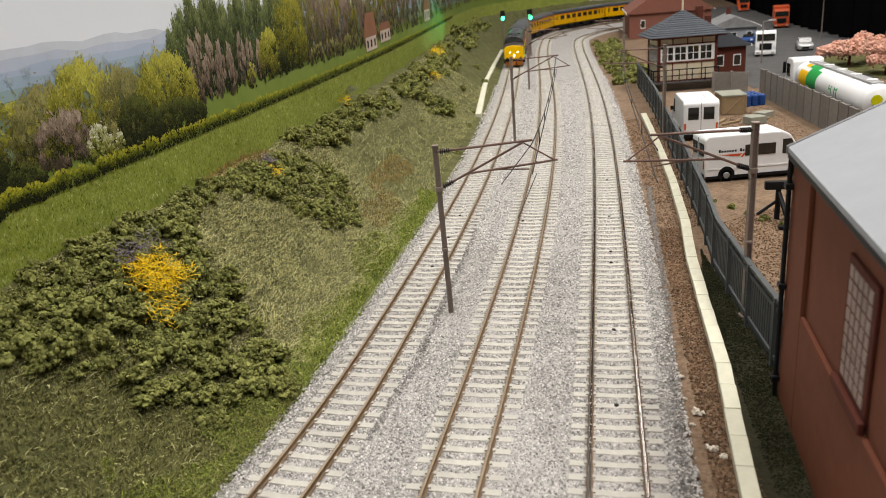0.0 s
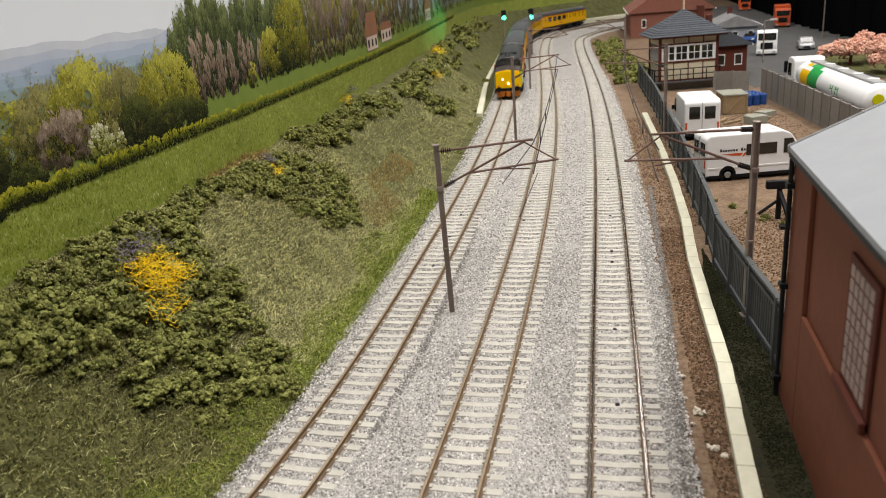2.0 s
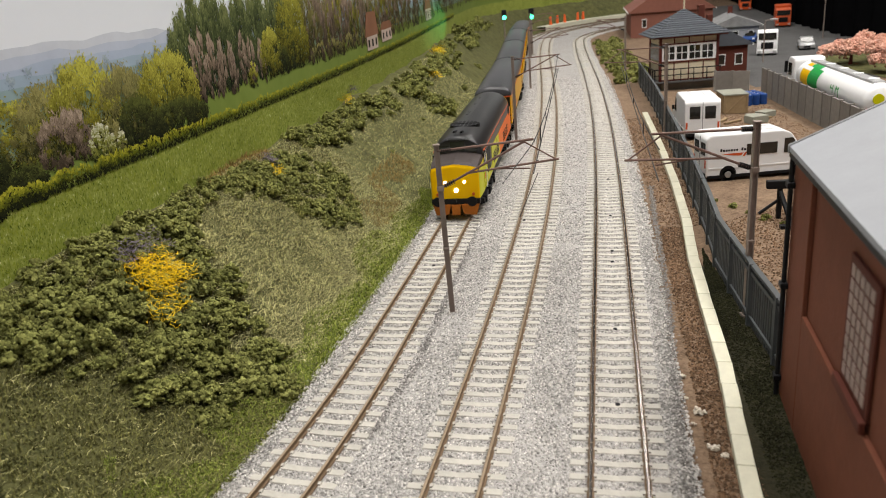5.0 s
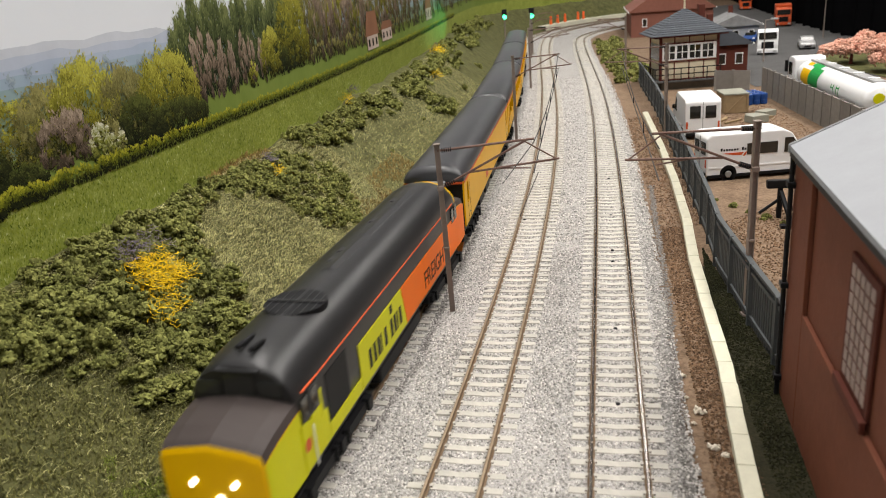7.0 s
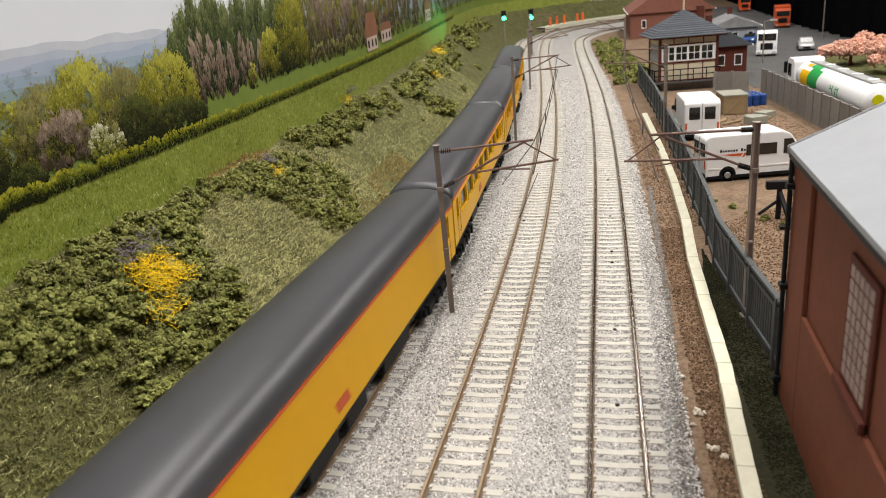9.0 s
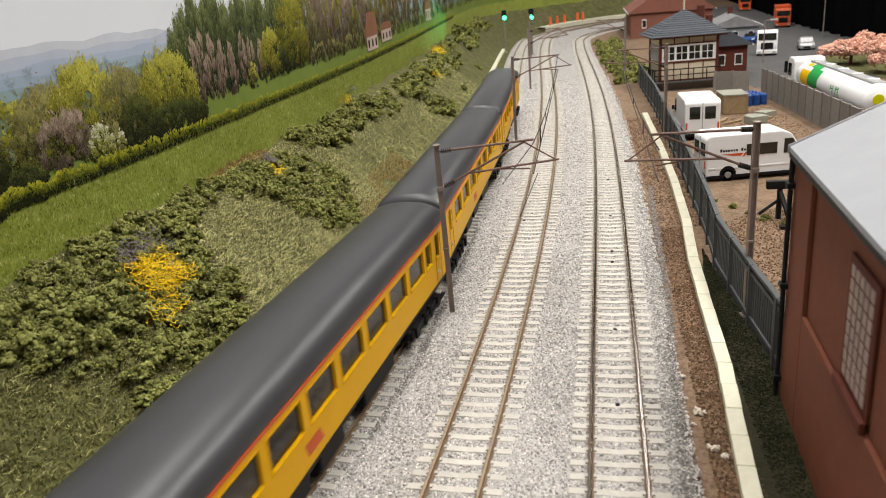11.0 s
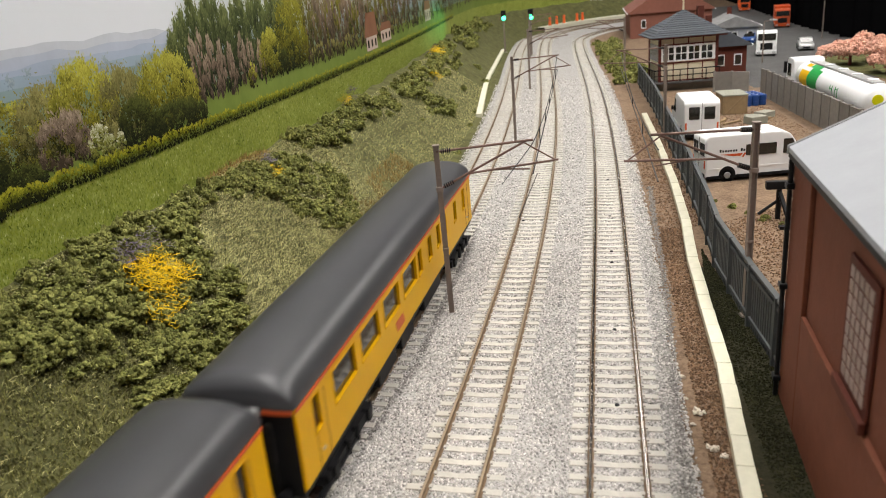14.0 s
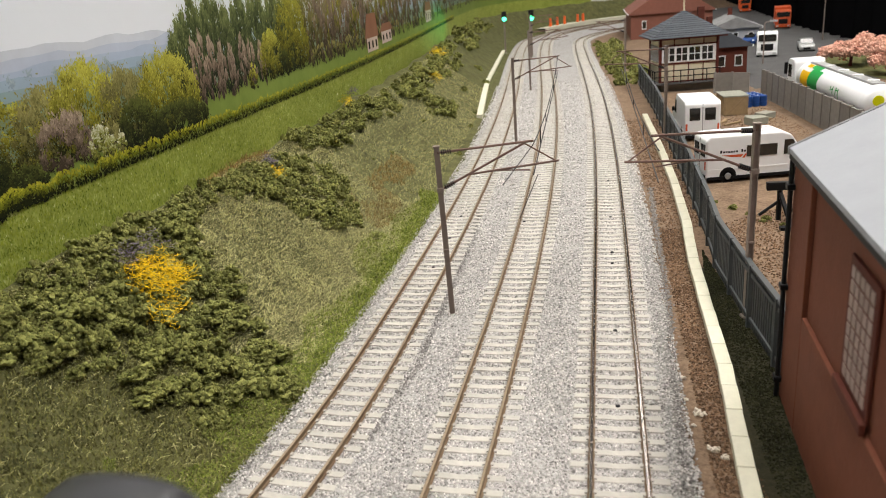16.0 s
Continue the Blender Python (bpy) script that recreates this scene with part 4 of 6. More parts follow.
POPLAR = palette("printed_poplar", (0.016, 0.022, 0.010), (0.065, 0.085, 0.030), (0.20, 0.225, 0.085))
BARE = palette("printed_bare_twig", (0.055, 0.040, 0.026), (0.19, 0.140, 0.10), (0.40, 0.31, 0.235))
MAY = palette("printed_may_blossom", (0.03, 0.035, 0.01), (0.23, 0.24, 0.04), (0.66, 0.65, 0.50))
HEDGE = palette("printed_hedge", (0.014, 0.017, 0.004), (0.15, 0.165, 0.012), (0.42, 0.40, 0.035))
MEADOW = palette("printed_meadow_grass", (0.10, 0.14, 0.013), (0.30, 0.34, 0.04), (0.74, 0.75, 0.44))
P_WALL = mat("printed_house_wall", (0.50, 0.40, 0.34), 0.8, var=0.15, scale=60)
P_TILE = mat("printed_roof_tile", (0.24, 0.11, 0.06), 0.8, var=0.2, scale=60)


def band(name, ys, lo, hi, lift, material, wave=0.0, seed=0):
    v, f = [], []
    for i, y in enumerate(ys):
        zt = hi(y) if callable(hi) else hi
        v += [bd(y, lo, lift), bd(y, zt + wave * noise.noise(Vector((y / 22, seed, 0))) + wave * 0.4 * noise.noise(Vector((y / 6, seed, 5))), lift)]
    for i in range(len(ys) - 1):
        f.append((2 * i, 2 * i + 2, 2 * i + 3, 2 * i + 1))
    return mesh_ob(name, v, f, material, backdrop)


def flakes(name, spots, size, lift, mats, stretch=1.0, upright=0.0, rng=None, depth=0.4):
    """Printed leaves: small ragged flat shapes on the board; spots are (y, z, material index, rank), a higher rank lies on top."""
    v, f, fm = [], [], []
    for y, z, k, rank in spots:
        s = size * rng.uniform(0.5, 1.3) * (1 + y / 1800)
        a0 = rng.uniform(0, 6.28) if not upright else rng.gauss(0, upright)
        ca, sa = math.cos(a0) * s, math.sin(a0) * s
        e = lift + depth * rank
        b = len(v)
        for dx, dz in ((-0.55, -0.3), (0.2, -0.6), (0.55, 0.25), (-0.15, 0.6)):
            dx, dz = dx * rng.uniform(0.5, 1.25), dz * rng.uniform(0.5, 1.25) * stretch
            v.append(bd(y + dx * ca - dz * sa, z + dx * sa + dz * ca, e))
        f.append((b, b + 1, b + 2, b + 3))
        fm.append(k)
    return mesh_ob(name, v, f, mats, backdrop, fm=fm)


def print_tree(y, z0, w, h, n, mats, rng, lift, size=0.6, stretch=1.5, upright=0.0, taper=0.0, name="printed_tree", bottom=0.25):
    """A tree of the print: overlapping sprays of leaves in six tones of its palette."""
    spots = []
    sprays = max(10, int(n / 26))
    each = int(n * 2.1 / sprays)
    for i in range(sprays):
        q = rng.random() ** 0.85
        half = 0.5 * w * (1 - taper * q) * math.sqrt(max(0.04, 1 - (2 * q - 0.8) ** 2 * 0.69))
        cy, cz = y + rng.uniform(-1, 1) * half, z0 + h * (0.04 + 0.92 * q)
        rad = rng.uniform(0.05, 0.13) * min(w, h)
        own = 0.45 + 5.6 * (0.12 + 0.72 * q) - 2.2 * bottom + 0.9 * (cy - y) / w + rng.gauss(0, 0.55)
        tall = 1.9 if taper else 1.25
        for k in range(each):
            a, d = rng.uniform(0, 6.283), abs(rng.gauss(0, 0.55))
            py, pz = cy + math.cos(a) * d * rad, cz + math.sin(a) * d * rad * tall
            if pz < z0:
                continue
            tone = own + 1.5 * math.sin(a) * d + rng.gauss(0, 0.5)
            spots.append((py, pz, min(5, max(0, int(tone))), i / sprays + rng.uniform(0, 0.02)))
    return flakes(name, spots, size, lift, mats, stretch, upright, rng)


rb = random.Random(11)
YS = [150 + 8 * i for i in range(290)]
HILLS = ((138.5, 2.5, (0.60, 0.63, 0.70)), (135.0, 3.0, (0.49, 0.54, 0.65)), (131.5, 3.0, (0.41, 0.48, 0.61)), (127.5, 3.0, (0.34, 0.43, 0.53)), (123.5, 3.5, (0.28, 0.38, 0.40)),
         (119.0, 3.5, (0.20, 0.28, 0.20)))
for k, (zh, wv_, col) in enumerate(HILLS):
    band("printed_hills", YS, 90, zh, 0.08 * (k + 1), mat("printed_hill", col, 0.8, var=0.10, scale=90), wv_, k)
band("printed_pasture", YS, 80, lambda y: 98 + 7 * min(1, max(0, (y - 395) / 30)), 0.62, P_FIELD2, 1.5, 3)
band("printed_meadow", YS, 30, 83.0, 0.75, P_FIELD, 0.5, 4)
blades = []
for _ in range(26000):
    yb = 225 + 900 * rb.random() ** 1.7
    zb = rb.uniform(50, 82)
    tone = rb.gauss(2.1, 0.9) + 1.3 * noise.noise(Vector((yb / 14, zb / 4, 0)))
    blades.append((yb, zb, min(5, max(0, int(tone))), rb.random()))
flakes("printed_meadow_grass", blades, 0.42, 0.95, MEADOW, 2.6, 0.35, rb)
# hazy far tree line before the hills
print_tree(330, 112, 150, 18, 900, [mat("printed_far_trees", c, 0.8, var=0.1, scale=100) for c in ((0.20, 0.26, 0.33), (0.23, 0.29, 0.36), (0.26, 0.33, 0.40), (0.30, 0.37, 0.43), (0.34, 0.41, 0.46), (0.38, 0.45, 0.50))], rb, 0.6)
# willows and may trees
print_tree(262, 86, 52, 34, 2600, OLIVE, rb, 1.0)
print_tree(288, 88, 44, 33, 3000, WILLOW, rb, 1.2, bottom=0.4)
print_tree(312, 88, 44, 35, 3600, OLIVE, rb, 1.3, stretch=2.0, upright=0.5, bottom=0.1)
print_tree(334, 90, 48, 40, 4600, WILLOW, rb, 1.6, stretch=2.0, upright=0.5, bottom=0.1)
print_tree(362, 88, 40, 36, 3400, OLIVE, rb, 1.9, stretch=2.0, upright=0.5, bottom=0.15)
print_tree(398, 88, 58, 38, 6200, WILLOW, rb, 2.2, stretch=2.0, upright=0.5, bottom=0.15)
print_tree(318, 87, 34, 24, 1600, BARE, rb, 2.5, stretch=2.4, upright=0.5, bottom=0.5)
print_tree(402, 84, 64, 18, 6000, SHADE, rb, 2.7, bottom=0.25)
print_tree(368, 84, 36, 25, 3600, SHADE, rb, 2.7, bottom=0.15)
print_tree(346, 85, 18, 16, 1000, OLIVE, rb, 2.8)
print_tree(338, 83, 17, 19, 1100, MAY, rb, 3.0, size=0.75)
print_tree(352, 84, 10, 12, 300, MAY, rb, 3.0, size=0.7, bottom=0.6)
print_tree(262, 78, 50, 32, 6000, SHADE, rb, 2.9, bottom=0.5)
print_tree(292, 80, 22, 15, 2200, SHADE, rb, 3.0, bottom=0.4)
for y in range(150, 250, 22):
    print_tree(y, 84, 34, 40, 700, OLIVE, rb, 1.4)
# poplars and bare trees
for i in range(24):
    y = 410 + i * 7.2 + rb.uniform(-3, 3)
    h = rb.uniform(46, 62) if i > 2 else 38 + 5 * i
    print_tree(y, 98, 25, h, 1900, POPLAR, rb, 1.0 + 0.02 * i, size=0.62, stretch=2.6, upright=0.3, taper=0.55, bottom=0.42)
for y, h in ((428, 37), (437, 40), (447, 35), (458, 31), (486, 34), (498, 30), (470, 28), (512, 28)):
    print_tree(y, 96, 13, h, 800, BARE, rb, 1.7, size=0.5, stretch=4.2, upright=0.16, taper=0.35, bottom=0.2)
# sunlit trees past the poplars
print_tree(528, 96, 34, 32, 3000, WILLOW, rb, 2.2, stretch=1.8, upright=0.4, bottom=0.25)
print_tree(572, 97, 60, 54, 5600, WILLOW, rb, 1.9, stretch=1.8, upright=0.4, bottom=0.35)
print_tree(548, 96, 20, 20, 800, SHADE, rb, 2.3)
print_tree(496, 95, 14, 16, 600, WILLOW, rb, 2.4)
FAR_TREES = ((612, 56, 0), (640, 50, 1), (668, 58, 1), (700, 60, 0), (735, 56, 1), (775, 60, 0), (815, 60, 1), (860, 62, 0), (910, 62, 1), (970, 62, 0), (1040, 62, 1), (1110, 64, 0), (1220, 64, 1),
             (1340, 66, 0), (1480, 66, 1), (1640, 70, 0), (1800, 70, 1), (1980, 72, 0))
for y, h, m in FAR_TREES:
    print_tree(y, 97, 46 + y / 12, h, 1900, BARE if m else (OLIVE if y % 20 else WILLOW), rb, 1.3, size=0.85, stretch=3.4, upright=0.2, bottom=0.45)
    print_tree(y + 15, 95, 24 + y / 25, 16, 500, OLIVE, rb, 1.9, size=0.8, bottom=0.2)
# houses
for y0, y1, zb, zt, zr in ((770, 815, 90, 103, 126), (835, 885, 93, 105, 113), (1150, 1210, 96, 112, 124)):
    hz = mesh_ob("printed_house", [bd(y0, zb, 3.6), bd(y1, zb, 3.6), bd(y1, zt, 3.6), bd(y0, zt, 3.6)], [(0, 1, 2, 3)], P_WALL, backdrop)
    mesh_ob("printed_roof", [bd(y0 - 6, zt, 3.7), bd(y1 + 6, zt, 3.7), bd(y1 - 2, zr, 3.7), bd(y0 + 6, zr, 3.7)], [(0, 1, 2, 3)], P_TILE, backdrop)
    for k in range(3):
        yy = y0 + (k + 0.5) * (y1 - y0) / 3
        mesh_ob("printed_window", [bd(yy - 3, zb + 3, 3.8), bd(yy + 3, zb + 3, 3.8), bd(yy + 3, zt - 3, 3.8), bd(yy - 3, zt - 3, 3.8)], [(0, 1, 2, 3)], P_DARK, backdrop)
# hedge between pasture and meadow
spots = []
for i in range(15000):
    y = 235 + 1300 * rb.random() ** 1.8
    t = rb.random()
    top = 88.0 + 2.6 * noise.noise(Vector((y / 9, 0, 0))) + 1.2 * noise.noise(Vector((y / 3, 4, 0)))
    tone = 6.6 * t - 1.5 + rb.gauss(0, 0.6) + 1.2 * noise.noise(Vector((y / 7, 9, 0)))
    spots.append((y, 80.8 + (top - 80.8) * t, min(5, max(0, int(tone))), t))
flakes("printed_hedge_leaves", spots, 0.7, 3.4, HEDGE, 1.6, 0.5, rng=rb)

# ---- vegetation on the bank ----


L1_TAB = []
for yb in range(BD_Y0, 2100):
    q = along(L1, A1, float(np.interp(yb, L1[:, 1], A1)))
    L1_TAB.append((float(q[0]), float(q[1]), math.sin(q[2]), math.cos(q[2])))


def bank_pos(y, d):
    """A place on the bank: y on the first line, d to its left."""
    k = min(max(0.0, y - BD_Y0), len(L1_TAB) - 2.0)
    i = int(k)
    a, b, u = L1_TAB[i], L1_TAB[i + 1], k - i
    px, py = a[0] + (b[0] - a[0]) * u - a[2] * d, a[1] + (b[1] - a[1]) * u + a[3] * d
    return px, py, bank_z(px, py, d)


def clump_mesh(seed, n, r, squash=0.75, bit=1.0):
    """A crumbly bush: many small ragged foam crumbs over a rounded heap."""
    rng = random.Random(seed)
    bm = bmesh.new()
    bmesh.ops.create_icosphere(bm, subdivisions=1, radius=1)
    base = [v.co.copy() for v in bm.verts]
    fc = [tuple(v.index for v in f.verts) for f in bm.faces]
    bm.free()
    v, f = [], []
    lobes = []
    for _ in range(13):
        d = Vector((rng.gauss(0, 1), rng.gauss(0, 1), abs(rng.gauss(0, 0.8)))).normalized()
        lobes.append((d * r * rng.uniform(0.35, 0.85), rng.uniform(0.2, 0.36) * r))
    for i in range(n):
        c, lr = lobes[i % len(lobes)]
        d = Vector((rng.gauss(0, 1), rng.gauss(0, 1), abs(rng.gauss(0, 1)) * 1.1 - 0.35)).normalized()
        p = c + d * lr * rng.uniform(0.7, 1.1)
        p.z = p.z * squash
        if p.z < -0.25 * r:
            continue
        s = bit * rng.uniform(0.6, 1.5)
        q = Euler((rng.uniform(0, 6), rng.uniform(0, 6), rng.uniform(0, 6))).to_matrix()
        b = len(v)
        off = Vector((rng.uniform(0, 90), 0, 0))
        for w in base:
            k = s * (1 + 1.2 * noise.noise(w * 1.9 + off))
            v.append(p + q @ (w * k))
        f += [tuple(b + j for j in t) for t in fc]
    me = bpy.data.meshes.new("bush")
    me.from_pydata([(w[0] * MM, w[1] * MM, w[2] * MM) for w in v], [], f)
    me.materials.append(M_BUSH)
    me.polygons.foreach_set("use_smooth", [False] * len(me.polygons))
    me.update()
    return me


BUSH = [clump_mesh(40 + i, 300, 9.0, 0.95, 0.8) for i in range(7)]
BUSH_FAR = [clump_mesh(60 + i, 110, 9.0, 0.9, 1.25) for i in range(4)]


def inside(y, d, ring):
    c = False
    for (y1, d1), (y2, d2) in zip(ring, ring[1:] + ring[:1]):
        if (d1 > d) != (d2 > d) and y < (y2 - y1) * (d - d1) / (d2 - d1) + y1:
            c = not c
    return c


def plant_bush(y, d, s, rng, far=False):
    x, yy, z = bank_pos(y, d)
    ob = new("bush", rng.choice(BUSH_FAR if far else BUSH))
    ob.matrix_world = pose(x * MM, yy * MM, (z - 1.0) * MM, rng.uniform(-12, 12), rng.uniform(-28, -5), rng.uniform(0, 360)) @ Matrix.Diagonal((s, s, s * rng.uniform(0.8, 1.1), 1))
    return tagged(ob, "crumbly olive green foam bush on the grass bank", "bush", "bushes on the bank")


RV = random.Random(21)
RINGS = [
    ([(193, 90), (205, 112), (218, 118), (266, 118), (290, 116), (318, 118), (346, 119), (334, 98), (322, 86), (318, 74), (302, 62), (290, 47), (278, 37), (262, 27), (256, 36), (242, 40), (228, 48), (226, 62), (215, 75), (203, 85)], 8.6, 1.0),
    ([(339, 116), (360, 119), (394, 118), (411, 112), (401, 104), (369, 101), (345, 104)], 8.0, 0.82),
    ([(385, 108), (421, 112), (457, 107), (489, 100), (493, 79), (477, 66), (441, 57), (421, 61), (413, 73), (401, 85), (385, 95)], 8.8, 0.92),
    ([(489, 115), (564, 117), (620, 115), (663, 110), (711, 106), (779, 103), (858, 105), (800, 93), (711, 90), (632, 96), (540, 93), (501, 96)], 11.5, 1.0),
    ([(790, 103), (858, 107), (874, 83), (868, 55), (830, 46), (805, 55), (783, 75)], 13.0, 1.15),
    ([(942, 116), (1173, 110), (1260, 105), (1280, 86), (998, 81), (877, 94)], 19.0, 1.3),
    ([(1240, 114), (1500, 114), (1900, 112), (1883, 88), (1329, 80)], 30.0, 1.6),
]
for ring, gap, s in RINGS:
    ys, ds = [q[0] for q in ring], [q[1] for q in ring]
    y = min(ys)
    while y < max(ys):
        d = min(ds)
        while d < max(ds):
            yy, dd = y + RV.uniform(-.4, .4) * gap, d + RV.uniform(-.4, .4) * gap
            if inside(yy, dd, ring):
                plant_bush(yy, dd, s * RV.uniform(0.75, 1.2), RV, y > 700)
            d += gap
        y += gap
for y, d, s in ((489, 78, .6), (441, 43, .55), (393, 37, .42), (738, 71, .5), (680, 89, .6), (240, 48, .35), (560, 75, .3), (600, 70, .35), (820, 35, .5), (900, 34, .6), (1000, 60, .8), (690, 30, .5), (1150, 40, .9), (1250, 60, 1)):
    plant_bush(y, d, s, RV, y > 700)


def fibres(name, spots, length, width, material, rng, lean=0.7, parent=None, label="", curl=0.5):
    """Loose thin fibres, each a bent narrow blade."""
    v, f = [], []
    for x, y, z in spots:
        a = rng.uniform(0, 6.28)
        h = length * rng.uniform(0.5, 1.3)
        dx, dy = math.cos(a), math.sin(a)
        le = rng.uniform(0.1, lean) * h
        wx, wy = -dy * width * rng.uniform(0.6, 1.3), dx * width * rng.uniform(0.6, 1.3)
        b = len(v)
        k = rng.uniform(0, curl)
        v += [(x - wx, y - wy, z), (x + wx, y + wy, z), (x + dx * le * 0.4 + wx * 0.8, y + dy * le * 0.4 + wy * 0.8, z + h * 0.62), (x + dx * le * 0.4 - wx * 0.8, y + dy * le * 0.4 - wy * 0.8, z + h * 0.62),
              (x + dx * le * (1 + k), y + dy * le * (1 + k), z + h * (0.95 - k * 0.5))]
        f += [(b, b + 1, b + 2, b + 3), (b + 3, b + 2, b + 4)]
    ob = mesh_ob(name, v, f, material, parent)
    return tagged(ob, label, "grass", kind="stuff")


RG = random.Random(31)


def bank_spots(n, y0, y1, d0, d1, test=None):
    out = []
    for _ in range(n):
        u = RG.random()
        y = y0 + (y1 - y0) * u
        d = RG.uniform(d0, d1)
        if test is None or test(y, d):
            x, yy, z = bank_pos(y, d)
            out.append((x, yy, z - 0.2))
    return out


def patch(y, d):
    return noise.noise(Vector((y / 26, d / 18, 7.0)))


fibres("grass", bank_spots(60000, 160, 420, 22, 118, lambda y, d: y < 275), 2.2, 0.2, M_BLADE_D, RG, 1.6, label="dark green grass tufts in patches")
fibres("grass", bank_spots(120000, 160, 520, 24, 118, lambda y, d: (y > 290 - 0.55 * (d - 30) and d > 33 + 10 * patch(y, d)) or RG.random() < 0.14), 1.5, 0.2, M_BLADE, RG, 3.0, label="short olive static grass over the bank")
fibres("grass", bank_spots(70000, 160, 560, 22, 70, lambda y, d: d < 40 + 18 * patch(y, d) or y < 250 and patch(y, d) > 0.38), 2.0, 0.17, M_BLADE_G, RG, 1.5, label="bright green grass at the foot of the bank")
fibres("grass", bank_spots(30000, 520, 1100, 32, 112), 1.5, 0.2, M_BLADE, RG, 2.6, label="olive static grass further along the bank")
fibres("grass", bank_spots(3600, 458, 600, 42, 68, lambda y, d: patch(y, d) > -0.1), 4.0, 0.12, M_STRAW, RG, 0.9, label="dry straw-coloured grass tufts")
fibres("grass", bank_spots(1200, 380, 470, 112, 121), 4.0, 0.12, M_STRAW, RG, 0.9, label="dry straw-coloured grass along the top")


def tangle(name, y0, y1, d0, d1, n, material, label, lift, length=9.0, curve=0.22):
    """A tuft of tangled fibre lying over the bushes."""
    rng = random.Random(int(y0 * 7 + d0))
    v, f = [], []
    for _ in range(n):
        y, d = rng.uniform(y0, y1), rng.uniform(d0, d1)
        x, yy, z = bank_pos(y, d)
        p = Vector((x, yy, z + lift + rng.uniform(-3, 1.5)))
        a, e = rng.uniform(0, 6.28), rng.uniform(-0.9, 0.9)
        for s in range(8):
            st = length / 8
            q = p + Vector((math.cos(a), math.sin(a), math.sin(e))) * st
            n1 = Vector((-math.sin(a), math.cos(a), 0.6)) * 0.09
            b = len(v)
            v += [p - n1, p + n1, q + n1, q - n1]
            f.append((b, b + 1, b + 2, b + 3))
            p = q
            a += rng.gauss(0, 0.5) + curve
            e = rng.uniform(-1.1, 0.9)
    ob = mesh_ob(name, v, f, material)
    return tagged(ob, label, "shrub")


tangle("gorse_tuft", 267, 292, 80, 93, 340, M_GORSE, "tangled bright yellow fibre gorse among the bushes", 10, 9, 0.35)
tangle("gorse_tuft", 258, 276, 71, 80, 70, M_GORSE, "trailing yellow fibre strands on the bushes", 9, 9, 0.5)
tangle("lavender_tuft", 272, 304, 93, 103, 130, M_PURPLE, "dull purple fibre flowers behind the gorse", 9, 6)
tangle("gorse_tuft", 428, 438, 95, 101, 70, M_GORSE, "small yellow fibre gorse tuft", 7, 5)
tangle("lavender_tuft", 436, 446, 102, 108, 90, M_PURPLE, "small purple fibre flower tuft", 8, 5)
tangle("gorse_tuft", 630, 648, 112, 117, 50, M_GORSE, "small yellow fibre gorse tuft", 8, 6)
tangle("lavender_tuft", 655, 672, 114, 118, 50, M_PURPLE, "small purple fibre flower tuft", 9, 6)
tangle("gorse_tuft", 1060, 1130, 98, 106, 110, M_GORSE, "wide yellow fibre gorse patch", 12, 14)
tangle("gorse_tuft", 915, 945, 80, 86, 50, M_GORSE, "yellow fibre gorse patch", 12, 10)

# ---- loose ballast chips ----


def chips(name, spots, size, material, rng, label):
    v, f = [], []
    for x, y, z in spots:
        s = size * rng.uniform(0.55, 1.3)
        a = rng.uniform(0, 6.28)
        c, n = math.cos(a) * s, math.sin(a) * s
        k, m, h = rng.uniform(0.5, 0.9), rng.uniform(-0.3, 0.3), rng.uniform(0.45, 0.95)
        b = len(v)
        v += [(x + c, y + n, z - 0.1 * s), (x - n * k, y + c * k, z + 0.1 * s), (x - c, y - n, z), (x + n * k, y - c * k, z - 0.15 * s), (x + c * m, y + n * m, z + s * h),
              (x + c * 0.5 - n * 0.3, y + n * 0.5 + c * 0.3, z + s * h * 0.8)]
        f += [(b, b + 1, b + 5), (b + 1, b + 4, b + 5), (b + 1, b + 2, b + 4), (b + 2, b + 3, b + 4), (b + 3, b + 5, b + 4), (b + 3, b, b + 5)]
    return tagged(mesh_ob(name, v, f, material), label, "ballast", kind="stuff")


RC = random.Random(41)
SLEEPERS = [(L, arc(L)) for L in (L1, L2, L3)]


def on_sleeper(x, y):
    for L, a in SLEEPERS:
        i = int(np.searchsorted(L[:, 1], y))
        i = min(max(1, i), len(L) - 1)
        tx, ty = L[i] - L[i - 1]
        ln = math.hypot(tx, ty)
        tx, ty = tx / ln, ty / ln
        dx, dy = x - L[i, 0], y - L[i, 1]
        off = -dx * ty + dy * tx
        if abs(off) < 15.8:
            s = a[i] + dx * tx + dy * ty
            r = (s - 3) % PITCH_S
            if min(r, PITCH_S - r) < 1.75 or abs(abs(off) - 8.7) < 1.2:
                return True
    return False


def bed_spots(n, y0, y1, z, bias=1.0):
    out = []
    while len(out) < n:
        y = y0 + (y1 - y0) * RC.random() ** bias
        xa, xb = at_y(L1, y) - 25, at_y(L3, y) + 25.5
        x = RC.uniform(xa, xb)
        if not on_sleeper(x, y):
            out.append((x, y, z + rough(x, y, 9, 0.3)))
    return out


chips("ballast_chips", bed_spots(52000, 160, 430, -2.65, 1.25), 0.6, M_GRAIN, RC, "loose light and dark grey ballast chips")
chips("ballast_chips", bed_spots(26000, 430, 1150, -2.75, 1.7), 0.8, M_GRAIN, RC, "ballast chips further down the line")


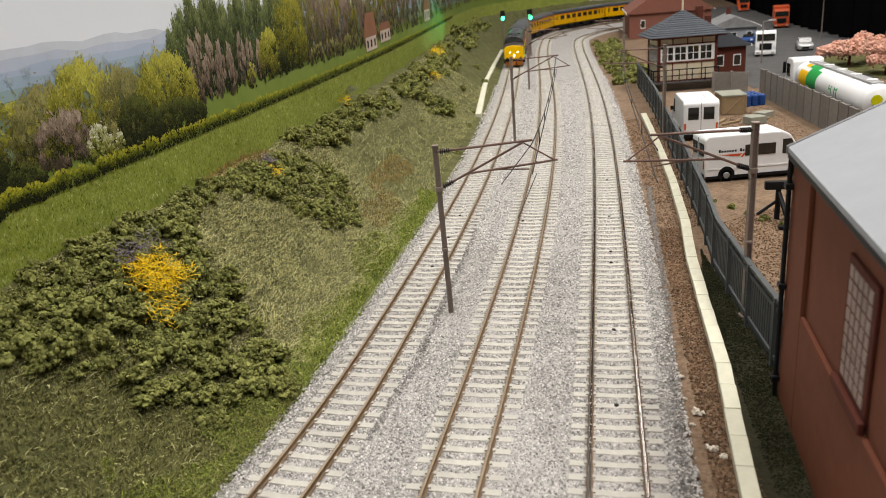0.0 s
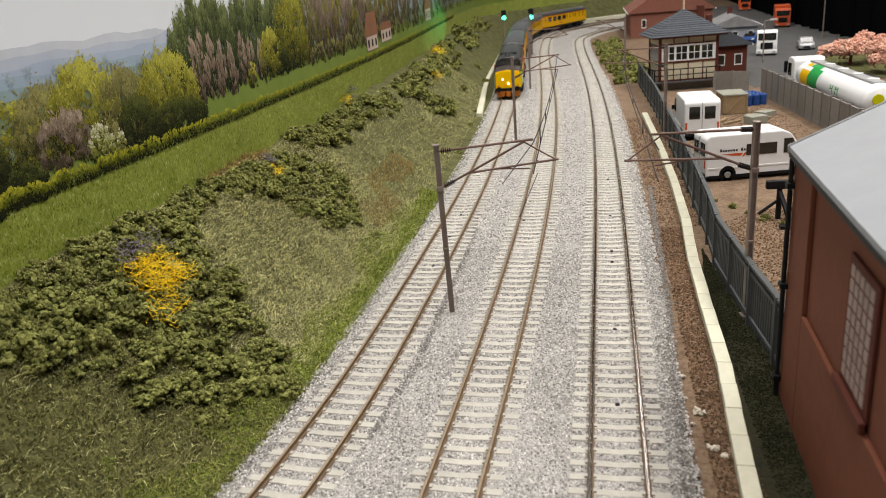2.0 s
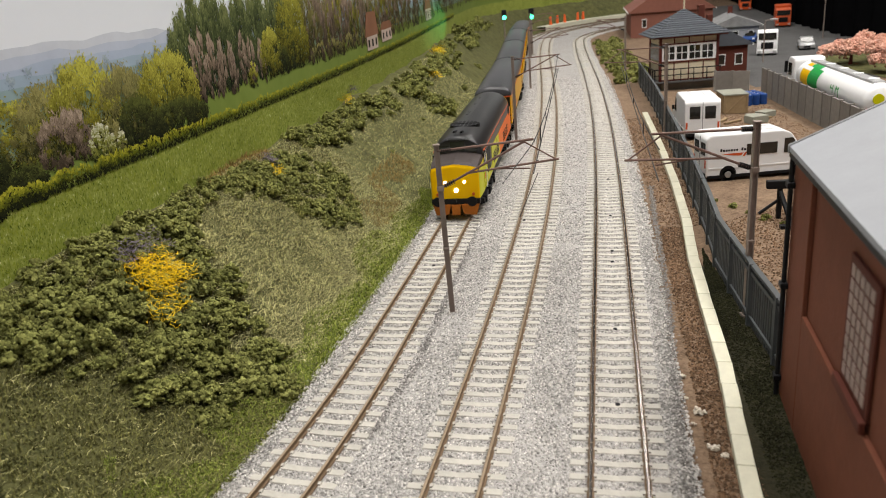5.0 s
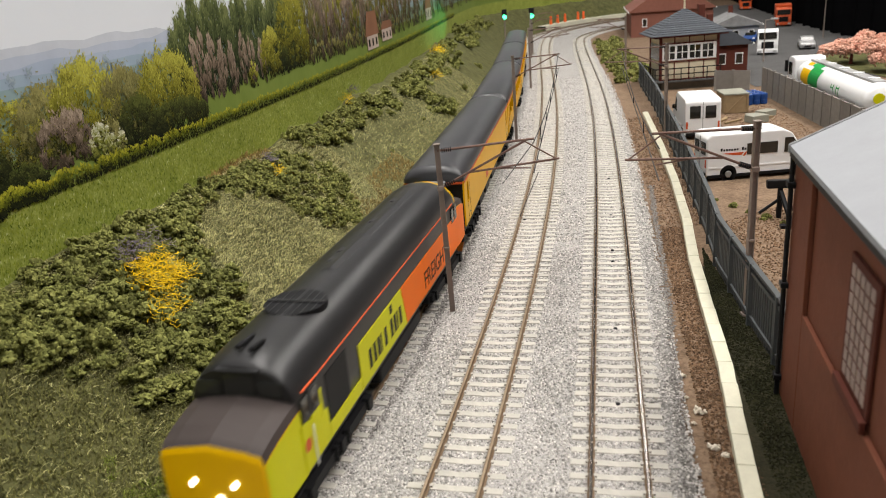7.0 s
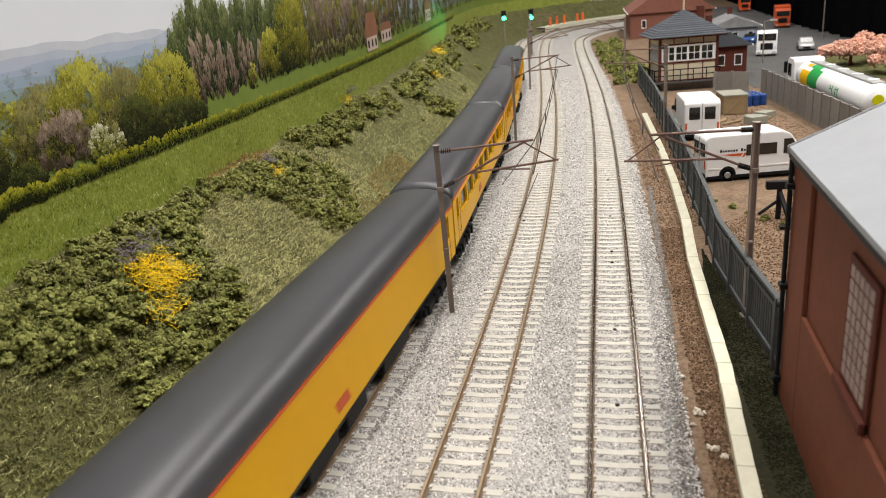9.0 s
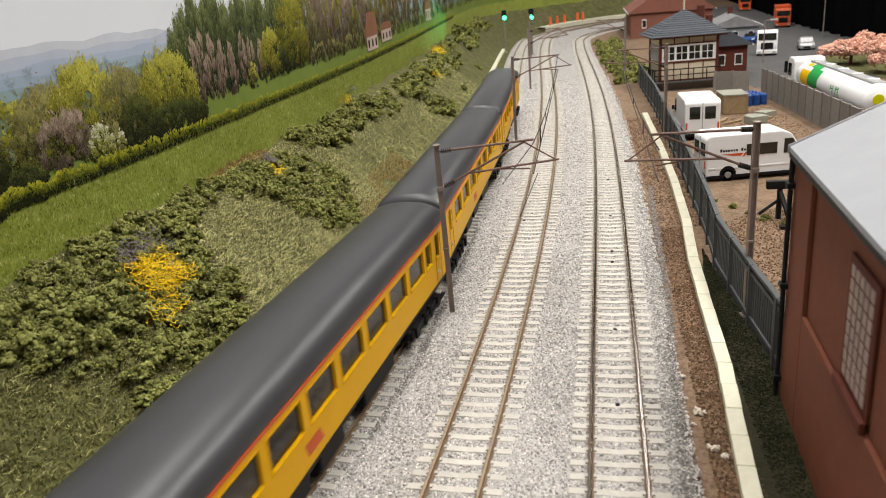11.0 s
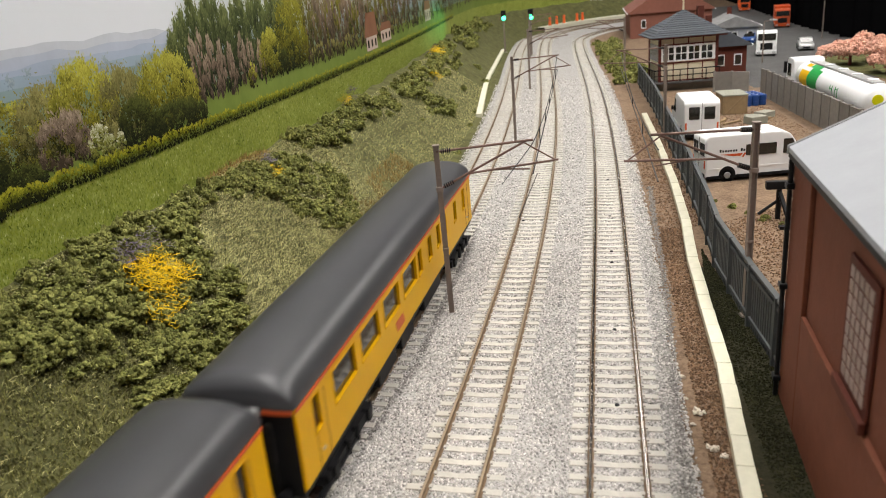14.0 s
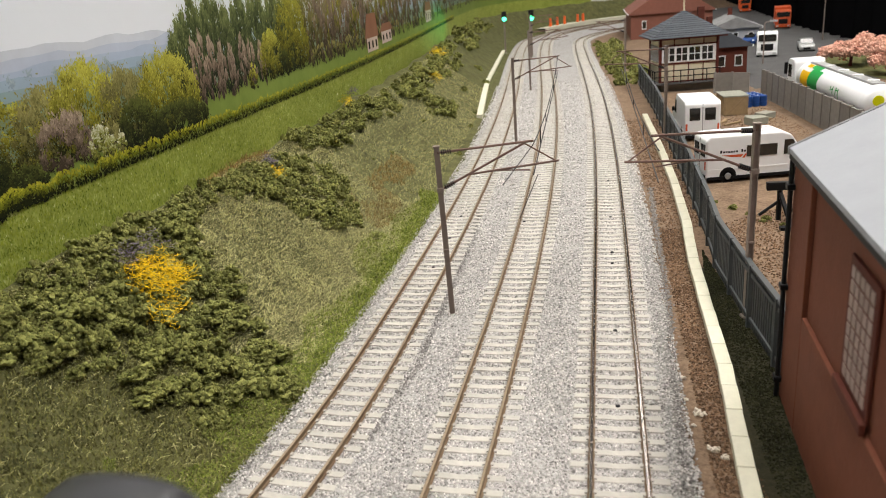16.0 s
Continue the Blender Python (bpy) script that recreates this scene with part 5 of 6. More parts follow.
def streak(line, n, w):
    """Darker chips strewn along a line of the bed, in place of a wire's shadow."""
    line = np.array(line, float)
    a = arc(line)
    out = []
    for _ in range(n):
        x, y, h = along(line, a, RC.random() * (a[-1] - 3))
        x += RC.gauss(0, w)
        if not on_sleeper(x, y):
            out.append((x, y, -2.5))
    return out


# two wire shadows laid on the bed as darker chips
chips("dirty_chips", streak([(-32, 235), (-26, 258), (-15, 288), (6, 388), (18, 443), (27, 501)], 1500, 1.0) + streak([(68, 190), (73, 213), (84, 257), (101, 316), (127, 425), (154, 535)], 1800, 1.0), 0.6, M_GRAIN_SHADOW, RC, "darker ballast chips in a streak, standing for a wire's shadow")

# ---- overhead wires ----


def wire(pts, r, parent, name):
    bm = loft_bm([[(x + r * math.cos(k * 1.0472), y, z + r * math.sin(k * 1.0472)) for k in range(6)] for x, y, z in pts])
    return part(name, bm, M_WIRE, parent)


def catenary(a, b, zc, zm, label, droppers=5, sag=9.0):
    """Upper wire with sag, contact wire and droppers, from a to b (plan points)."""
    w = thing("overhead_wire", label=label, category="overhead wire")
    a, b = Vector(a), Vector(b)
    n = 12
    up, lo = [], []
    for i in range(n + 1):
        u = i / n
        p = a.lerp(b, u)
        up.append((p.x, p.y, zm - sag * 4 * u * (1 - u)))
        lo.append((p.x, p.y, zc))
    wire(up, 0.32, w, "catenary_wire")
    wire(lo, 0.32, w, "contact_wire")
    for i in range(1, droppers + 1):
        u = i / (droppers + 1)
        p = a.lerp(b, u)
        z = zm - sag * 4 * u * (1 - u)
        part("dropper", cyl_bm((p.x, p.y, zc), (p.x, p.y, z), 0.28, n=5), M_WIRE, w)
    return w


catenary((44, 338), (121, 722), 63.5, 77, "thin dark overhead line wires with droppers")
catenary((92, 307), (172, 690), 63.5, 77, "thin dark overhead line wires over the third track", droppers=3)
stub = thing("overhead_wire", label="short cut end of dark overhead wire at the mast", category="overhead wire")
wire([(44, 338, 77), (26, 296, 71)], 0.22, stub, "wire_end")
wire([(46, 338, 63.5), (31, 285, 60)], 0.22, stub, "wire_end")

# ---- colour light signals ----


def signal(x, y, h):
    s = thing("railway_signal", x, y, -4, 0, "black colour light signal showing a green lamp", "railway signal", "lineside signals")
    part("post", cyl_bm((0, 0, 0), (0, 0, h), 1.1, n=10), M_STEEL, s)
    hd = part("signal_head", box_bm(-5, 5, -2.2, 2.2, h - 4, h + 16), M_BLACK, s, bevel=1.2)
    part("lamp_lens", cyl_bm((0, -2.3, h + 1), (0, -3.6, h + 1), 4.2, n=18), M_GREENLED, hd, "glowing green lamp lens")
    part("lens_hood", cyl_bm((0, -2.25, h + 9), (0, -5, h + 9), 2.6, n=14), M_BLACK, hd)
    part("ladder", box_bm(-1.6, 1.6, 1.2, 1.8, 0, h - 4), M_STEEL, s)
    part("base", box_bm(-4, 4, -4, 4, 0, 3), M_STONE, s, bevel=0.5)
    return s


signal(166, 1640, 70)
signal(208, 1537, 73)
glow = bpy.data.lights.new("signal_spill", "SPOT")
glow.energy, glow.color, glow.spot_size, glow.spot_blend, glow.shadow_soft_size = 2.0, (0.03, 1.0, 0.25), radians(15), 1.0, 0.002
gl = new("signal_spill", glow)
gl.matrix_world = look((160 * MM, 1628 * MM, 74 * MM), Vector(bd(1300, 82, 0)) * MM)
tagged(gl, "green lamp light spilling from the signal's back", "signal light", kind="structure")

# ---- signal box ----


def signal_box():
    s = thing("signal_box", 324.5, 965, -4, -3, "cream and maroon timber signal box with a slate hipped roof", "signal box")
    w, d = 35, 52
    part("brick_base", box_bm(-w + 2, w - 2, 2, d - 2, 0, 9.5), M_CONC, s)
    bal = part("balcony", box_bm(-w - 9, w + 3, -7, d, 9.6, 11.5), M_TARMAC, s, bevel=0.3)
    for x in np.linspace(-w - 8, w + 2, 6):
        part("baluster", cyl_bm((x, -6.3, 11.5), (x, -6.3, 26), 0.6, n=6), M_BLACK, bal)
    for y in np.linspace(4, d - 2, 5):
        part("baluster", cyl_bm((-w - 8.3, y, 11.5), (-w - 8.3, y, 26), 0.6, n=6), M_BLACK, bal)
    part("handrail", box_bm(-w - 9, w + 3, -6.8, -5.8, 26, 27.2), M_BLACK, bal)
    part("handrail", box_bm(-w - 8.9, -w - 7.9, -5.7, d, 26, 27.2), M_BLACK, bal)
    part("handrail", box_bm(-w - 9, w + 3, -6.7, -5.9, 19, 20), M_BLACK, bal)
    part("wall", box_bm(-w, w, 0, d, 11.6, 64), M_CREAM, s, "cream boarded wall")
    for x in (-w, w):
        for y in (0, d):
            part("corner_post", box_bm(x - 1.6, x + 1.6, y - 1.6, y + 1.6, 11.6, 64), M_MAROON, s, "maroon corner post")
    for z in (11.8, 33.6, 55.6):
        part("wall_rail", box_bm(-w + 1.7, w - 1.7, -0.9, -0.05, z, z + 1.5), M_MAROON, s)
    for x in (-18, 0, 18):
        part("wall_batten", box_bm(x - 0.6, x + 0.6, -0.7, -0.05, 13.4, 33.5), M_MAROON, s)
        part("wall_batten", box_bm(x - 0.6, x + 0.6, -0.7, -0.05, 57.2, 64), M_MAROON, s)
    win = part("window", box_bm(-w + 2, w - 2, -1.0, -0.05, 36, 55.4), M_WHITE, s, "white framed window row")
    for i in range(4):
        for j in range(2):
            for k in range(2):
                x = -w + 4.2 + i * 15.7 + j * 7
                part("window_pane", box_bm(x, x + 5.8, -1.25, -0.95, 37.6 + k * 8.4, 45 + k * 8.4), M_GLASS, win)
    sw = part("window", box_bm(-w - 1.0, -w - 0.05, 4, d - 4, 36, 55.4), M_SMOKE, s, "side window in shade")
    # hipped roof in slate courses
    roof = part("roof", box_bm(-w - 10, w + 10, -8, d + 8, 64, 66), M_MAROON, s)
    n = 13
    for i in range(n):
        u0, u1 = i / n, (i + 1) / n
        z0 = 66 + 30 * u0
        a = (w + 13) * (1 - u0) + 0.5
        b0, b1 = -10 + u0 * (d / 2 + 10), d + 10 - u0 * (d / 2 + 10)
        c = (w + 13) * (1 - u1) + 0.3
        e0, e1 = -10 + u1 * (d / 2 + 10), d + 10 - u1 * (d / 2 + 10)
        z1 = 66 + 30 * u1 - 0.7
        ring = [[(-a, b0, z0), (a, b0, z0), (a, b1, z0), (-a, b1, z0)], [(-a, b0, z0 + 0.8), (a, b0, z0 + 0.8), (a, b1, z0 + 0.8), (-a, b1, z0 + 0.8)], [(-c, e0, z1 + 0.5), (c, e0, z1 + 0.5), (c, e1, z1 + 0.5), (-c, e1, z1 + 0.5)]]
        part("slate_course", loft_bm(ring), M_SLATE, roof)
    part("finial", cyl_bm((0, d / 2, 95), (0, d / 2, 112), 1.2, n=8), M_CREAM, s)
    ch = part("chimney", box_bm(22, 30, d - 12, d - 4, 66, 98), M_BRICK_D, s, bevel=0.4)


signal_box()


def low_house(name, x, y, w, d, h, rise, rz, wall_m, roof_m, label):
    s = thing(name, x, y, -4, rz, label, "building")
    part("wall", box_bm(-w / 2, w / 2, -d / 2, d / 2, 0, h), wall_m, s)
    part("roof", prism_bm([(-w / 2 - 5, h), (w / 2 + 5, h), (w / 2 + 5, h + 2), (0, h + rise), (-w / 2 - 5, h + 2)], -d / 2 - 5, d / 2 + 5), roof_m, s, bevel=0.3)
    part("gutter", box_bm(-w / 2 - 6.5, -w / 2 - 5.1, -d / 2 - 5, d / 2 + 5, h - 0.5, h + 1.8), M_WHITE, s)
    part("gutter", box_bm(w / 2 + 5.1, w / 2 + 6.5, -d / 2 - 5, d / 2 + 5, h - 0.5, h + 1.8), M_WHITE, s)
    part("chimney", box_bm(-4, 4, d / 4 - 4, d / 4 + 4, h + rise - 6, h + rise + 12), M_BRICK_D, s, bevel=0.4)
    for i in range(3):
        px = -w / 2 + (i + 0.5) * w / 3
        wd = part("window", box_bm(px - 5, px + 5, -d / 2 - 0.6, -d / 2 + 0.2, h * 0.4, h * 0.75), M_WHITE, s)
        part("pane", box_bm(px - 4, px + 4, -d / 2 - 0.8, -d / 2 - 0.62, h * 0.43, h * 0.72), M_GLASS, wd)
    return s


low_house("station_hut", 398, 1085, 66, 110, 42, 24, -8, M_BRICK_D, M_SLATE, "dark brick hut with a grey felt roof behind the signal box")
low_house("brick_building", 560, 1830, 170, 260, 52, 60, -12, M_BROWNBR, M_BROWNBR, "large red-brown brick building with a tiled roof")
low_house("grey_building", 585, 1500, 80, 120, 30, 20, -14, M_ROOF_G, M_GREYTRIM, "low pale grey building with a flat roof")

# ---- yard walls ----


def plank_wall(pts, h, label, step=22.0):
    w = thing("plank_wall", label=label, category="wall")
    pts = np.array(pts, float)
    a = arc(pts)
    first = None
    post = None
    for k in range(int(a[-1] / step)):
        x, y, hd = along(pts, a, (k + 0.5) * step)
        if first is None:
            first = part("panel", box_bm(-step / 2 + 0.4, step / 2 - 0.4, -0.9, 0.9, -4, h), M_CONC, w)
            post = part("post", box_bm(-1.2, 1.2, -1.6, 1.6, -4, h + 1.0), M_CONC, w)
            ob, po = first, post
        else:
            ob, po = new("panel", first.data), new("post", post.data)
            ob.parent = po.parent = w
        ob.matrix_world = pose(x * MM, y * MM, 0, 0, 0, math.degrees(hd))
        x, y, hd = along(pts, a, k * step)
        po.matrix_world = pose(x * MM, y * MM, 0, 0, 0, math.degrees(hd))
    return w


plank_wall([(322, 470), (330, 520), (354, 682), (385, 898)], 26, "weathered grey concrete plank wall between yard and road")
plank_wall([(345, 929), (386, 904)], 20, "grey wire-topped wall below the signal box", 20)

# ---- vehicles ----


def wheel(t, x, y, r, hub=M_TEAL):
    w = part("wheel", cyl_bm((x, y - 1.6, r), (x, y + 1.6, r), r, n=18), M_TYRE, t, bevel=0.4)
    for s in (-1, 1):
        part("hub", cyl_bm((x, y + s * 1.61, r), (x, y + s * 1.95, r), r * 0.55, r * 0.45, n=14), hub, w)
    return w


def van(x, y, rz, L, W, H, label, side_glass, marks=False):
    v = thing("van", x, y, -4, rz, label, "van", "white vans")
    out = [(-L / 2, 3.2), (L / 2 - 1, 3.2), (L / 2, 6), (L / 2, 13), (L / 2 - 3, 16), (L / 2 - 14, 19), (L / 2 - 23, H - 2.5), (L / 2 - 29, H), (-L / 2 + 3, H), (-L / 2, H - 3)]
    body = part("body", prism_bm(out, -W / 2, W / 2), M_WHITE, v, "glossy white van body", bevel=1.3, seg=3)
    for s in (-1, 1):
        yy = s * (W / 2 + 0.05)
        part("cab_window", prism_bm([(L / 2 - 16, 18.6), (L / 2 - 22, H - 6.0), (L / 2 - 28, H - 6.0), (L / 2 - 28, 17.5), (L / 2 - 17, 17.5)], yy - 0.3, yy + 0.2), M_GLASS, v)
        if side_glass:
            g = part("side_window", box_bm(-13, 9, yy - 0.3, yy + 0.2, 18, H - 8), M_GLASS, v)
        part("rub_strip", box_bm(-L / 2 + 2, L / 2 - 8, yy - 0.3, yy + 0.35, 9.2, 10.2), M_WHITE, v)
        part("sill", box_bm(-L / 2 + 1, L / 2 - 4, yy - 0.6, yy + 0.15, 2.6, 4.6), M_BLACK, v)
        for q in (-L / 2 + 16, L / 2 - 14):
            part("wheel_arch", cyl_bm((q, yy - 0.35, 5.2), (q, yy + 0.25, 5.2), 6.0, n=20), M_BLACK, v)
            wheel(v, q, s * (W / 2 - 1.2), 4.6)
        if marks:
            for i in range(11):
                if i != 7:
                    part("lettering_bar", box_bm(-L / 2 + 10 + i * 1.9, -L / 2 + 11.3 + i * 1.9, yy - 0.1, yy + 0.14, 21.6, 23.0 + (0.7 if i in (0, 8) else 0)), M_BLACK, v)
            part("red_flash", prism_bm([(-L / 2 + 11, 20), (-L / 2 + 27, 20), (-L / 2 + 25, 18), (-L / 2 + 19, 18.4)], yy - 0.1, yy + 0.14), M_RED, v, "red flash mark")
            part("red_flash", prism_bm([(-L / 2 + 28, 20.2), (-L / 2 + 29.5, 20.2), (-L / 2 + 27.5, 17.2), (-L / 2 + 26, 17.2)], yy - 0.1, yy + 0.14), M_RED, v)
        part("door_mirror", box_bm(L / 2 - 17, L / 2 - 15.5, s * (W / 2 + 0.4), s * (W / 2 + 2.6), 18, 22) if s > 0 else box_bm(L / 2 - 17, L / 2 - 15.5, -W / 2 - 2.6, -W / 2 - 0.4, 18, 22), M_BLACK, v, bevel=0.3)
    for q in (-1, 1):
        part("rear_window", box_bm(-L / 2 - 0.25, -L / 2 + 0.3, q * 6.6 - 4.6, q * 6.6 + 4.6, 19, H - 6), M_GLASS, v, bevel=0.1)
        part("tail_lamp", box_bm(-L / 2 - 0.3, -L / 2 + 0.3, q * (W / 2 - 1.9) - 0.8, q * (W / 2 - 1.9) + 0.8, 10, 16), M_RED, v)
    part("rear_bumper", box_bm(-L / 2 - 1.4, -L / 2 + 0.3, -W / 2 + 1, W / 2 - 1, 3.4, 6.2), M_BLACK, v, bevel=0.3)
    part("rear_door_gap", box_bm(-L / 2 - 0.2, -L / 2 + 0.2, -0.25, 0.25, 6.5, H - 2.5), M_GREYTRIM, v)
    part("windscreen", prism_bm([(L / 2 - 13.4, 19.6), (L / 2 - 22.2, H - 3.4), (L / 2 - 22.8, H - 3.8), (L / 2 - 14.0, 19.2)], -W / 2 + 2.2, W / 2 - 2.2), M_GLASS, v)
    part("roof_rib", box_bm(-L / 2 + 6, L / 2 - 32, -6.4, -5.6, H - 0.2, H + 0.5), M_WHITE, v)
    part("roof_rib", box_bm(-L / 2 + 6, L / 2 - 32, 5.6, 6.4, H - 0.2, H + 0.5), M_WHITE, v)
    return v


van(236, 547, 0, 84, 27, 34, "white high-roof van with dark side window in the yard", True, True)
van(247, 712, 80, 80, 31, 36, "white van parked rear-on beside the signal box", False)


def lorry_cab(x, y, rz, paint, label, box_h=34, box_l=0, s=1.0):
    v = thing("lorry", x, y, -4, rz, label, "lorry")
    out = [(-12, 8), (13, 8), (14, 16), (12.5, 24), (10, 36), (4, 39), (-10, 39), (-12, 36)]
    part("cab", prism_bm(out, -15, 15), paint, v, bevel=1.2)
    part("windscreen", prism_bm([(13.2, 25), (10.8, 35), (10.2, 35), (12.4, 25)], -13, 13), M_GLASS, v)
    part("grille", box_bm(13.3, 14.6, -9, 9, 11, 21), M_BLACK, v, bevel=0.4)
    part("bumper", box_bm(11, 15.5, -15.3, 15.3, 4, 9.5), paint, v, bevel=0.8)
    for q in (-1, 1):
        part("headlamp", box_bm(15.3, 15.9, q * 11 - 2.4, q * 11 + 2.4, 5.4, 8.2), M_SILVER, v)
        part("side_window", box_bm(0, 8, q * 15.1 - 0.3, q * 15.1 + 0.2, 25, 34), M_GLASS, v)
    part("chassis", box_bm(-60, 10, -6, 6, 6, 9), M_BLACK, v)
    if box_l:
        part("load_body", box_bm(-14 - box_l, -14, -16, 16, 10, 10 + box_h), paint, v, bevel=0.8)
    for q in (-48, -34, 3):
        for e in (-12.5, 12.5):
            wheel(v, q, e, 6.5)
    return v


lorry_cab(540, 1235, -113, M_WHITE, "white lorry tractor unit parked on the road")
lorry_cab(770, 1690, -112, M_RED, "red lorry on the road before the black curtain", 34, 60)
lorry_cab(935, 2300, -110, M_HIVIS, "orange lorry at the far end of the road", 50, 90)


def car(x, y, rz, paint, label):
    v = thing("car", x, y, -4, rz, label, "car")
    lower = [(-28, 3), (28, 3), (29, 8), (27, 11), (14, 12.5), (-22, 13), (-28.5, 11)]
    part("body", prism_bm(lower, -11.5, 11.5), paint, v, bevel=1.4, seg=3)
    part("cabin", prism_bm([(13, 12.4), (4, 18.4), (-12, 18.8), (-22, 12.8)], -9.6, 9.6), paint, v, bevel=1.0)
    part("windscreen", prism_bm([(12.6, 13), (4.6, 18.2), (5.4, 18.4), (13.6, 13)], -8.6, 8.6), M_GLASS, v)
    for s in (-1, 1):
        part("side_window", prism_bm([(9, 13.4), (3.4, 17.4), (-11, 17.6), (-17, 13.4)], s * 9.65 - 0.2, s * 9.65 + 0.2), M_GLASS, v)
        part("headlamp", box_bm(27.2, 29.2, s * 8.4 - 2, s * 8.4 + 2, 8, 10.4), M_WHITE, v, bevel=0.3)
        for q in (-18, 18):
            wheel(v, q, s * 10.6, 4.2)
    part("grille", box_bm(28.2, 29.4, -5, 5, 4.5, 7.5), M_BLACK, v)
    return v


car(622, 1275, -112, M_SILVER, "silver saloon car parked on the tarmac")
car(598, 1440, -120, M_BLUE, "dark blue car parked behind the signal box")


def tanker():
    t = thing("tanker_lorry", 385.5, 722, -4, 80.3, "white fuel tanker lorry with green and yellow squares", "tanker")
    n = 28
    ring = lambda x, k=1.0: [(x, 16 * k * math.cos(6.2832 * i / n), 31 + 14.5 * k * math.sin(6.2832 * i / n)) for i in range(n)]
    tank = part("tank", loft_bm([ring(-108, 0.82), ring(-105, 0.96), ring(-100), ring(76), ring(80, 0.96), ring(83, 0.82)]), M_WHITE, t, "white cylindrical tank", smooth=True)
    part("walkway", box_bm(-96, 70, -5, 5, 44.6, 46.6), M_SILVER, tank, "grey roof walkway", bevel=0.3)
    for i in range(5):
        part("manhole", cyl_bm((-84 + i * 36, 0, 46.0), (-84 + i * 36, 0, 47.6), 4.6, n=16), M_WHITE, tank)

    def patch_on(x0, x1, a0, a1, m, nm):
        rows = [[(x, -16.25 * math.cos(radians(a)), 31 + 14.75 * math.sin(radians(a))) for a in np.linspace(a0, a1, 9)] for x in (x0, x1)]
        part(nm, loft_bm(rows, closed=False), m, tank)

    patch_on(40.2, 64, 145, 205, M_NOSE, "yellow_square")
    patch_on(10, 40, 128, 205, M_GREEN, "green_square")
    patch_on(22, 48, 108, 128, M_GREEN, "green_square")
    patch_on(50, 62, 112, 128, M_NOSE, "yellow_square")
    for i, (x0, x1) in enumerate(((-30, -28.4), (-36, -34.4), (-44, -42.4), (-50, -48.4))):
        patch_on(x0, x1, 160, 188 + (8 if i == 3 else 0) - (12 if i == 0 else 0), M_GREEN, "lettering_bar")
    patch_on(-36, -30, 170, 174, M_GREEN, "lettering_bar")
    patch_on(-50, -44, 166, 170, M_GREEN, "lettering_bar")
    part("end_badge", cyl_bm((-108.3, 4, 34), (-109, 4, 34), 4.4, n=20), M_LIME, tank, "round green-yellow badge")
    part("chassis", box_bm(-106, 100, -9, 9, 8, 13), M_BLACK, t)
    part("cradle", box_bm(-104, 76, -11, 11, 13, 19), M_WHITE, t)
    part("side_rail", box_bm(-100, 60, 15.2, 16, 12, 14), M_BLACK, t)
    for x in (-86, -70, -54, 20, 60):
        part("rail_stay", cyl_bm((x, 14, 13), (x, 16.2, 24), 1.0, n=8), M_BLACK, t)
    part("rear_bumper", box_bm(-112, -108.5, -15, 15, 9, 15), M_RED, t, bevel=0.4)
    cab = part("cab", prism_bm([(88, 8), (113, 8), (114, 18), (111, 44), (106, 47), (90, 47), (88, 44)], -15.5, 15.5), M_WHITE, t, bevel=1.4)
    part("windscreen", prism_bm([(114, 26), (111.9, 42), (111.2, 42), (113.0, 26)], -13.5, 13.5), M_GLASS, cab)
    for s in (-1, 1):
        part("cab_window", box_bm(96, 108, s * 15.6 - 0.3, s * 15.6 + 0.2, 28, 41), M_GLASS, cab)
        part("mirror", box_bm(110, 112, s * 17.5 - 1.5, s * 17.5 + 1.5, 30, 42), M_BLACK, cab)
    for x in (-92, -76, -60, 84, 104):
        for s in (-1, 1):
            wheel(t, x, s * 12.5, 7)


tanker()

# ---- yard clutter ----


def crate(x, y, rz, w, d, h):
    c = thing("wooden_crate", x, y, -4, rz, "pale wooden packing crate on the yard earth", "crate", "crates")
    part("box", box_bm(-w / 2, w / 2, -d / 2, d / 2, 0.5, h), M_WOOD, c)
    part("lid", box_bm(-w / 2 - 0.8, w / 2 + 0.8, -d / 2 - 0.8, d / 2 + 0.8, h, h + 1.2), M_STONE, c, "greyish flat lid")
    for s in (-1, 1):
        for x0 in (-w / 2, w / 2 - 2):
            part("batten", box_bm(x0, x0 + 2, s * (d / 2 + 0.4) - 0.35, s * (d / 2 + 0.4) + 0.35, 0.5, h), M_WOOD, c)
        part("brace", prism_bm([(-w / 2 + 2, 1), (-w / 2 + 4.5, 1), (w / 2 - 2, h - 0.5), (w / 2 - 4.5, h - 0.5)], s * (d / 2 + 0.35) - 0.3, s * (d / 2 + 0.35) + 0.3), M_WOOD, c)


crate(314, 795, -8, 24, 34, 19)


def drum(x, y, first=[]):
    if first:
        return copy_thing(first[0], pose(x * MM, y * MM, -4 * MM))
    d = thing("drum", x, y, -4, 0, "blue plastic drum standing in a block of drums", "drum", "block of blue drums")
    prof = [(3.3, 0), (3.8, 0.6), (3.8, 4.6), (3.45, 5.0), (3.8, 5.4), (3.8, 10.4), (3.4, 11.2), (2.6, 11.6)]
    part("shell", loft_bm([[(r * math.cos(6.2832 * i / 14), r * math.sin(6.2832 * i / 14), z) for i in range(14)] for r, z in prof]), M_BLUE, d, smooth=False)
    part("bung", cyl_bm((1.6, 0, 11.6), (1.6, 0, 12.2), 0.7, n=8), M_SILVER, d)
    first.append(d)
    return d


for i in range(4):
    for j in range(4):
        drum(333.5 + i * 8.1 - j * 0.6, 818 + j * 7.9 + i * 0.6)


